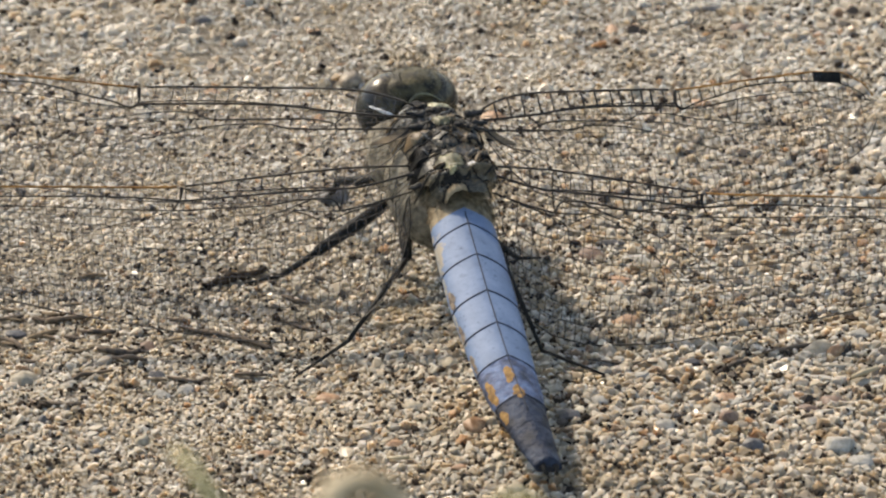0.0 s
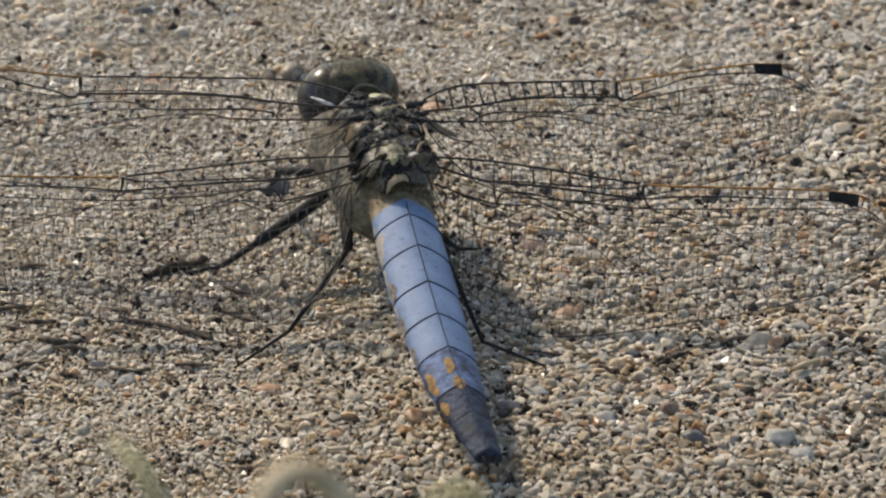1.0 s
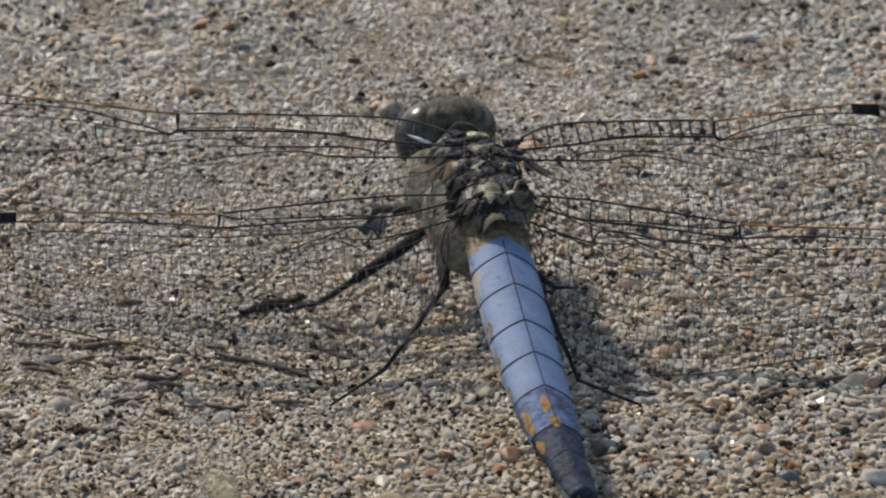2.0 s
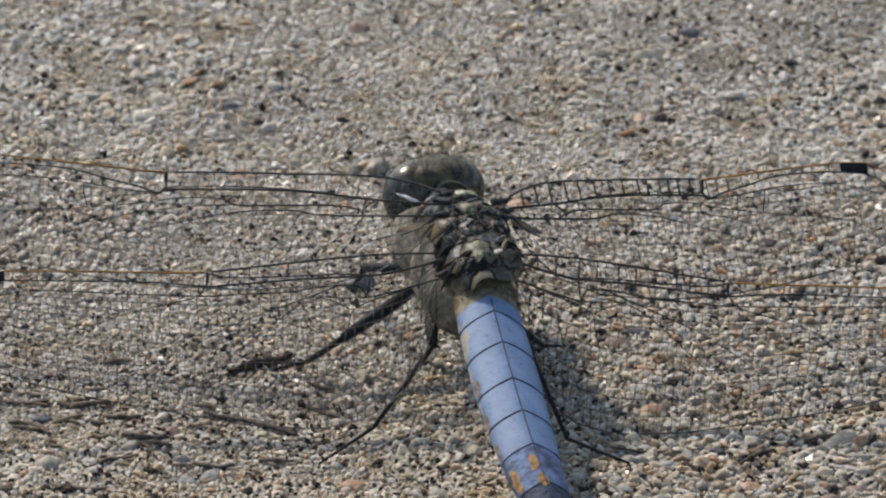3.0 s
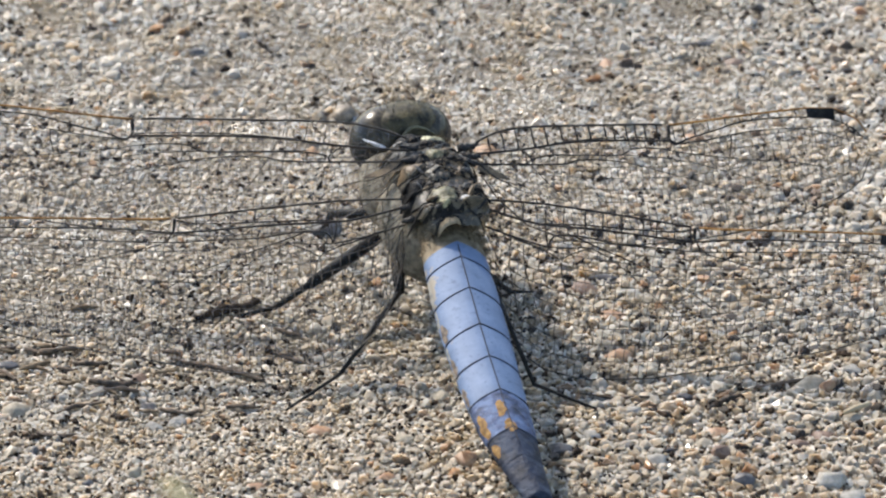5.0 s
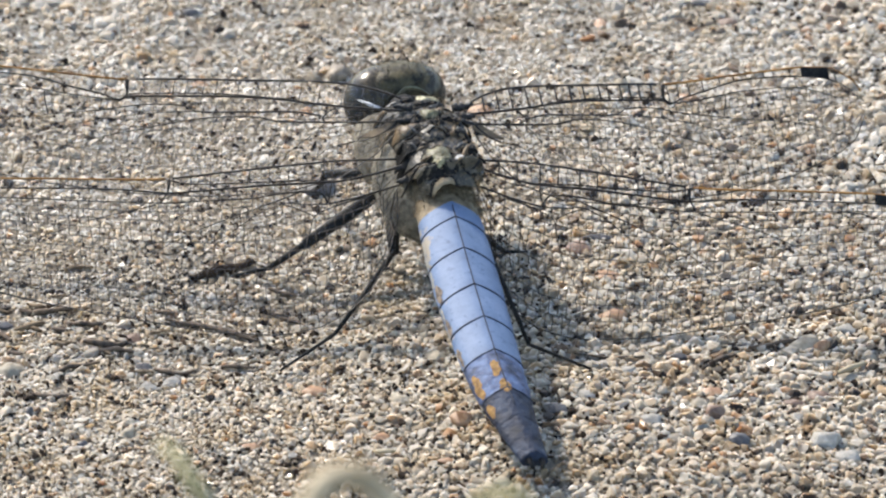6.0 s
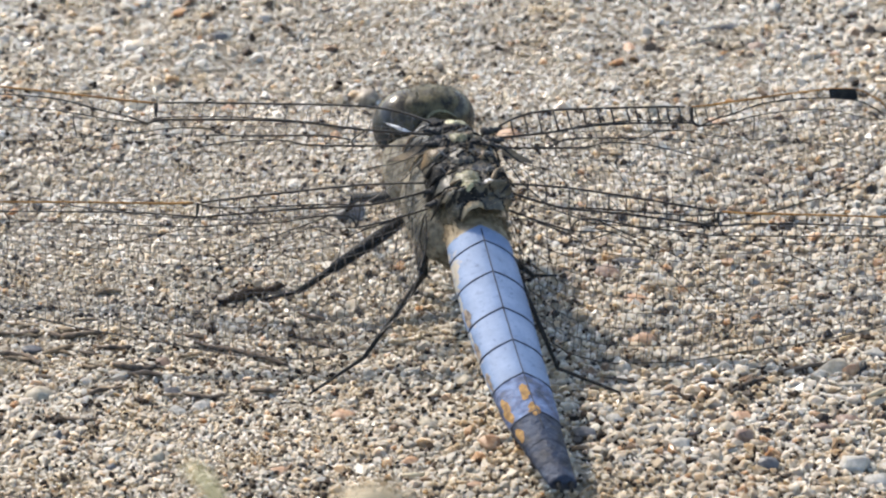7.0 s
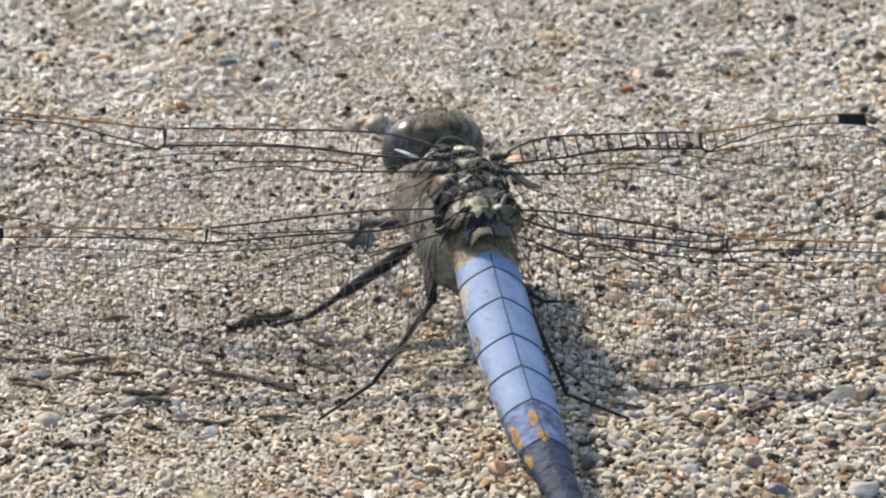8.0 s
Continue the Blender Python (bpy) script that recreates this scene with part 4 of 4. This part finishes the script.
    def front(u):
        """Where the radial vein runs, as local y."""
        track = RADIAL_FORE if fore else RADIAL_HIND
        return float(np.interp(u, [a for a, _ in track], [b for _, b in track]))

    if fore:
        # dark amber gusset between the wing root and the body
        bm = bmesh.new()
        rim = [(0.0, -1.2), (0.9, -1.8), (1.9, -2.55), (3.2, -3.5), (2.0, -3.3), (0.9, -2.8), (0.0, -2.3)]
        top, low = [[bm.verts.new(at(u, v, h)) for u, v in rim] for h in (0.05, -0.05)]
        for ring in (top, low[::-1]):
            bm.faces.new(ring)
        for k in range(7):
            bm.faces.new((top[k], low[k], low[(k + 1) % 7], top[(k + 1) % 7]))
        part("root_gusset", bm, RUST, wing, "dark amber gusset at the wing root", smooth=False)
    # cross veins of the front strip
    u = 1.6
    rng = random.Random(7 if fore else 8)
    while u < span * 0.95:
        bm = bmesh.new()
        tube(bm, [at(u, lead(u, span, nodus)), at(u + 0.1, front(u + 0.1))], cross if u < nodus else cross * 0.62, 4)
        part("cross_vein", bm, VEIN, wing)
        u += rng.uniform(1.4, 1.9) if u < nodus * 0.6 else rng.uniform(0.9, 1.8)
    # cells between the cross veins, tilted so that the camera sees the sun glint
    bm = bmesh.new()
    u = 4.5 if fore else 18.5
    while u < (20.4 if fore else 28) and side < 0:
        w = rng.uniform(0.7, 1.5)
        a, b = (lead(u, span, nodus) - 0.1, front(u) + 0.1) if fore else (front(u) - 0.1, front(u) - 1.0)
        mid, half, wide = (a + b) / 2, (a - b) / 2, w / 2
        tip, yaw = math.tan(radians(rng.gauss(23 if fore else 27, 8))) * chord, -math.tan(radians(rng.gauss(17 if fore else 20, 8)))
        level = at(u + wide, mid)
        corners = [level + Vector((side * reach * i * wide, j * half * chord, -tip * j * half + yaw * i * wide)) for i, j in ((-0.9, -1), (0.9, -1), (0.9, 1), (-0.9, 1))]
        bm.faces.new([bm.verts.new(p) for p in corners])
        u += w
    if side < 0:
        tagged(part("costal_membrane", bm, SHINY_CELL, wing, "shiny wing cells tilted to glint at the camera", smooth=False), kind="stuff")
    # fine network
    bm = bmesh.new()
    lanes = 12 if fore else 14
    for s in range(4, lanes + 1):
        tube(bm, [at(u, rail(s / lanes, u)) for u in rows[::2]], (0.026 if fore else 0.032) if s < lanes else 0.06, 3)
    for s in range(3, lanes):
        u = 1.0 + 0.5 * (s % 2)
        while u < span * 0.97:
            a, b = rail(s / lanes, u), rail((s + 1) / lanes, u)
            if a - b > 0.12:
                tube(bm, [at(u, a), at(u + rng.uniform(-0.1, 0.1), b)], 0.028 if fore else 0.038, 3)
            u += rng.uniform(0.6, 0.9)
    tagged(part("vein_network", bm, FINE, wing, "fine brown vein network"), kind="stuff")
    # dark cell near the tip
    bm = bmesh.new()
    a, b = span * 0.86, span * 0.925
    cols = [a + (b - a) * k / 8 for k in range(9)]
    top = [[bm.verts.new(at(u, lead(u, span, nodus) * f + front(u) * (1 - f), h)) for f in (1, 0)] for h in (0.06, -0.06) for u in cols]
    for half in (top[:9], top[9:]):
        for p, r in zip(half, half[1:]):
            bm.faces.new((p[0], p[1], r[1], r[0]))
    part("wing_spot", bm, BLACK, wing, "solid black cell near the wing tip", smooth=False)
    return wing


def wing_pose(base, side, sweep, droop, pitch):
    """sweep forward and droop in degrees; pitch lifts the leading edge."""
    a, d = radians(sweep), radians(droop)
    out = Vector((side * math.cos(a) * math.cos(d), math.sin(a) * math.cos(d), -math.sin(d)))
    x = out * side
    back = Vector((-math.sin(a) * side, math.cos(a), 0)).normalized()
    z = x.cross(back).normalized()
    y = z.cross(x)
    return Matrix.Translation(base) @ Matrix((x, y, z)).transposed().to_4x4() @ pose(0, 0, 0, pitch, 0, 0)


LF, RF = Vector((-0.75, -4.58, 12.6)), Vector((4.0, -3.1, 11.52))
LH, RH = Vector((-1.08, -9.64, 9.8)), Vector((4.71, -8.6, 9.2))
forewing_l = build_wing("forewing", "clear forewing with dark veins and a black tip cell", -1, 40.5, 20.9, True, wing_pose(LF, -1, 12.6, 2.4, 44), 0.032, 0.846, deep=1.25)
forewing_r = build_wing("forewing", "clear forewing with dark veins and a black tip cell", 1, 40.5, 20.9, True, wing_pose(RF, 1, 18.0, 4.0, 44), 0.068, 0.80, 0.6, 0.06, 0.722, 1.38)
hindwing_l = build_wing("hindwing", "clear broad hindwing with dark and amber veins", -1, 37.5, 17.2, False, wing_pose(LH, -1, 0.0, 4.0, 44), 0.03, 0.827, reach=0.983, deep=1.36)
hindwing_r = build_wing("hindwing", "clear broad hindwing with dark and amber veins", 1, 37.5, 17.2, False, wing_pose(RH, 1, -3.5, 5.0, 44), 0.05, 0.825, reach=0.904, deep=1.36)



# --- legs
def build_leg(label, points, radii):
    """points: hip, knee, ankle, toe in the plan."""
    off = Vector((2, -9, 0))
    pts = [Vector(p) - off for p in points]
    bm = bmesh.new()
    tube(bm, [pts[0], pts[0].lerp(pts[1], 0.5), pts[1]], [radii[0] * 0.8, radii[0], radii[0] * 0.75], 8)
    leg = part("leg", bm, BLACK, dragonfly, label)
    bm = bmesh.new()
    tube(bm, [pts[1], pts[1].lerp(pts[2], 0.5), pts[2]], [radii[1] * 1.1, radii[1], radii[1] * 0.8], 8)
    shin = part("shin", bm, BLACK, leg)
    bm = bmesh.new()
    tube(bm, [pts[2], pts[2].lerp(pts[3], 0.6), pts[3]], [radii[2], radii[2] * 0.8, radii[2] * 0.6], 8)
    part("foot", bm, BLACK, leg)
    bm = bmesh.new()
    rng = random.Random(2)
    for a, b in ((pts[0], pts[1]), (pts[1], pts[2])):
        for k in range(14):
            p = a.lerp(b, (k + 0.5) / 14)
            d = Vector((rng.uniform(-1, 1), rng.uniform(-1, 1), rng.uniform(-0.6, 0.6)))
            tube(bm, [p, p + d.normalized() * 1.0 + (b - a).normalized() * 0.5], [0.04, 0.012], 4)
    part("bristles", bm, BLACK, leg, "stiff black bristles")


build_leg("black spiny middle leg", [(-2.3, -3.6, 4.8), (-8.08, -7.91, 2.6), (-10.7, -7.5, 0.4), (-13.4, -8.2, 0.15)], (0.52, 0.26, 0.17))
build_leg("black spiny hind leg", [(-1.75, -4.26, 4.2), (-1.46, -9.81, 3.0), (-5.79, -18.08, 0.6), (-9.75, -22.83, 0.15)], (0.5, 0.2, 0.15))
build_leg("black spiny hind leg", [(4.3, -8.37, 4.5), (5.75, -12.76, 4.0), (8.38, -20.05, 0.8), (12.96, -22.65, 0.15)], (0.45, 0.2, 0.15))
build_leg("black spiny middle leg", [(3.9, -7.81, 4.2), (5.46, -6.53, 2.2), (6.71, -5.3, 0.6), (8.38, -4.45, 0.15)], (0.4, 0.22, 0.15))
build_leg("black spiny front leg", [(-1.8, -3.7, 6.3), (-6.5, -0.4, 4.5), (-6.9, 3.6, 1.5), (-7.4, 4.5, 0.5)], (0.42, 0.26, 0.16))

# ---------------------------------------------------------------- grass placed to fit the camera's view, dark strands on the sand
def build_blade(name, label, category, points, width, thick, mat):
    """A flat tapering blade along a curve, turned broadside to the camera, with a fold down its middle."""
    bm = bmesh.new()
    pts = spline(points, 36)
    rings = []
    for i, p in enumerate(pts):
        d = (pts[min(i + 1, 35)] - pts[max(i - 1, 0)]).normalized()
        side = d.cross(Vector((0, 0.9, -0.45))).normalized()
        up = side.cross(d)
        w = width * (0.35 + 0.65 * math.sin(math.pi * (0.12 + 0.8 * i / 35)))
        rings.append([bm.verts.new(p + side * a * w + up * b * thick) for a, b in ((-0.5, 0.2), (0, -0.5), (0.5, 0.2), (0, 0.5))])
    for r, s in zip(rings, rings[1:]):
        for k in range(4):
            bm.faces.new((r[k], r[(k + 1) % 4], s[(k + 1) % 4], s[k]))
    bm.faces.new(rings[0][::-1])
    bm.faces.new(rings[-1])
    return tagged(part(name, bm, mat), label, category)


# blade points are slid along the camera's rays to suit its view and blur
build_blade("straw", "bent pale dried straw arching high above the sand", "straw", [(-14.0, -288.0, -0.5), (-9.9, -311.6, 118.2), (-7.5, -305.3, 137.6), (-5.0, -302.6, 143.3), (-0.5, -303.5, 139.4), (4.7, -310.7, 118.2), (9.0, -286.0, -0.5)], 1.75, 0.6, STRAW)
fleck = bmesh.new()
tube(fleck, [(-2.9, -35.2, relief(-2.9, -35.2) + 0.25), (-2.1, -35.3, relief(-2.1, -35.3) + 0.32), (-1.3, -35.2, relief(-1.3, -35.2) + 0.25)], [0.1, 0.19, 0.08], 6)
tagged(part("straw_fleck", fleck, STRAW), "short pale fleck of straw lying on sand", "straw")
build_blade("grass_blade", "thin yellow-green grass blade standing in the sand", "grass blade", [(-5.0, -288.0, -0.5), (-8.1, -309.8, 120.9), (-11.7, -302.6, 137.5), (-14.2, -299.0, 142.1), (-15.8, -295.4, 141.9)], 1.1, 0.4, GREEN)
build_blade("grass_blade", "green grass blade bending over high above the sand", "grass blade", [(17.0, -290.0, -0.5), (11.7, -311.6, 120.9), (7.7, -303.5, 140.2), (3.4, -301.7, 141.2)], 1.2, 0.4, GREEN)


def build_rootlet(points, radius, mat, label):
    bm = bmesh.new()
    pts = [Vector((p.x, p.y, relief(p.x, p.y) + 0.02 + 0.22 * noise.noise(Vector((p.x, p.y, 0)) * 0.8))) for p in spline([(x, y, 0) for x, y in points], 14)]
    tube(bm, pts, [0.95 * radius * (0.3 + 0.5 * math.sin(math.pi * (k + 1) / 15) + 0.3 * noise.noise(pts[k] * 1.3)) for k in range(14)], 6)
    tagged(part("rootlet", bm, mat), label, "rootlet", "rootlets")


# dark strands: rootlets, and stand-ins for shadows that the wing veins cast
for points, radius in (
        ([(-18.3, -13.9), (-15.5, -14.6), (-11.2, -17.4)], 0.3), ([(-23.5, -19.3), (-22.0, -19.0), (-20.5, -19.3)], 0.28), ([(-32.5, -15.2), (-30.6, -15.5), (-29.5, -17.0)], 0.3),
        ([(-29, -12.5), (-27, -13.0), (-25, -12.6)], 0.26), ([(-19, -21.8), (-17.4, -22.4), (-16, -22.1)], 0.24), ([(11.5, -20.2), (15, -20.4), (18, -19.8)], 0.14),
        ([(21, -22.2), (22.3, -20.5), (23.5, -19.6)], 0.3), ([(24.5, -18.6), (26.5, -17.5), (28.5, -16.9)], 0.26), ([(-26.5, -22.8), (-25.0, -21.6), (-23.0, -21.2)], 0.22),
        ([(-24.2, -17.8), (-22.4, -18.2), (-21.0, -17.6)], 0.34), ([(-33.5, -12.0), (-31.0, -12.4), (-29.6, -12.1)], 0.2), ([(-10.2, -13.0), (-9.0, -13.6), (-8.0, -14.4)], 0.22),
        ([(-25.5, -14.8), (-24.0, -15.0), (-22.8, -14.8)], 0.26), ([(-14.5, -21.0), (-13.0, -21.4), (-11.8, -21.2)], 0.2), ([(-28, -26.0), (-26.4, -26.3), (-25, -26.0)], 0.22)):
    build_rootlet(points, radius, ROOT_SHADE, "thin dark brown streak on sand, rootlet and wing-vein shadow")
rng = random.Random(63)
for k in range(20):
    x, y, long = rng.uniform(-33, -9), rng.gauss(-16.5, 4.0), rng.uniform(0.4, 1.3)
    slope = rng.gauss(-0.35, 0.45)
    build_rootlet([(x - long, y - slope * long * 0.5), (x, y + rng.uniform(-0.3, 0.3)), (x + long, y + slope * long * 0.5)], rng.uniform(0.14, 0.3),
                  ROOT_SHADE if k % 3 == 0 else FIBRE, "thin dark brown streak on sand, rootlet and wing-vein shadow" if k % 3 == 0 else "flat tan-brown plant fibre lying on sand")
second = bmesh.new()
tube(second, [(31.0, -22.6, relief(31.0, -22.6) + 0.3), (31.9, -22.1, relief(31.9, -22.1) + 0.4), (32.9, -21.4, relief(32.9, -21.4) + 0.35)], [0.16, 0.24, 0.12], 6)
tagged(part("straw_fleck", second, STRAW), "short yellowish fleck of straw lying on sand", "straw")
twig = bmesh.new()
along = spline([(-16.6, -7.7, 0), (-15.0, -7.0, 0), (-13.6, -6.4, 0), (-11.8, -5.4, 0)], 18)
tube(twig, [(p.x, p.y, relief(p.x, p.y) + 0.1 + 0.25 * noise.noise(p * 1.4)) for p in along], [0.12 + 0.26 * math.sin(math.pi * (k + 1) / 19) + 0.12 * noise.noise(along[k] * 2.1) for k in range(18)], 7)
tagged(part("twig", twig, GRIT), "short blackish rotted twig lying on sand", "twig")


# ---------------------------------------------------------------- single grains of the ground
def build_single_grains():
    rng = random.Random(17)
    shapes = []
    for v, f in TEMPLATES[8:]:
        me = bpy.data.meshes.new("sand_grain")
        me.from_pydata((v * MM).tolist(), [], f.tolist())
        me.materials.append(GRAIN_SINGLE)
        shapes.append(me)
    for x, y, r in SINGLE:
        ob = new("sand_grain", rng.choice(shapes))
        ob.parent = ground
        ob.location = Vector((x, y, relief(x, y) - 0.16 - 0.35 * r + rng.uniform(-0.05, 0.05))) * MM
        ob.rotation_euler = (rng.uniform(-0.5, 0.5), rng.uniform(-0.5, 0.5), rng.uniform(0, 6.3))
        ob.scale = (r * rng.uniform(1.1, 1.5), r * rng.uniform(1.1, 1.45), r * rng.uniform(1.1, 1.35))


build_single_grains()


def motions():
    still = forewing_r.matrix_basis.copy()
    walk(forewing_r, [(t, still @ pose(0, 0, 0, 0, 0, turn)) for t, turn in ((0, 0.1), (2.0, 0.05), (4.0, -0.1), (5.5, 0.0), (6.0, 0.05), (6.5, 0.15), (7.0, 0.45), (7.5, 0.55), (8.0, 0.6))])


motions()
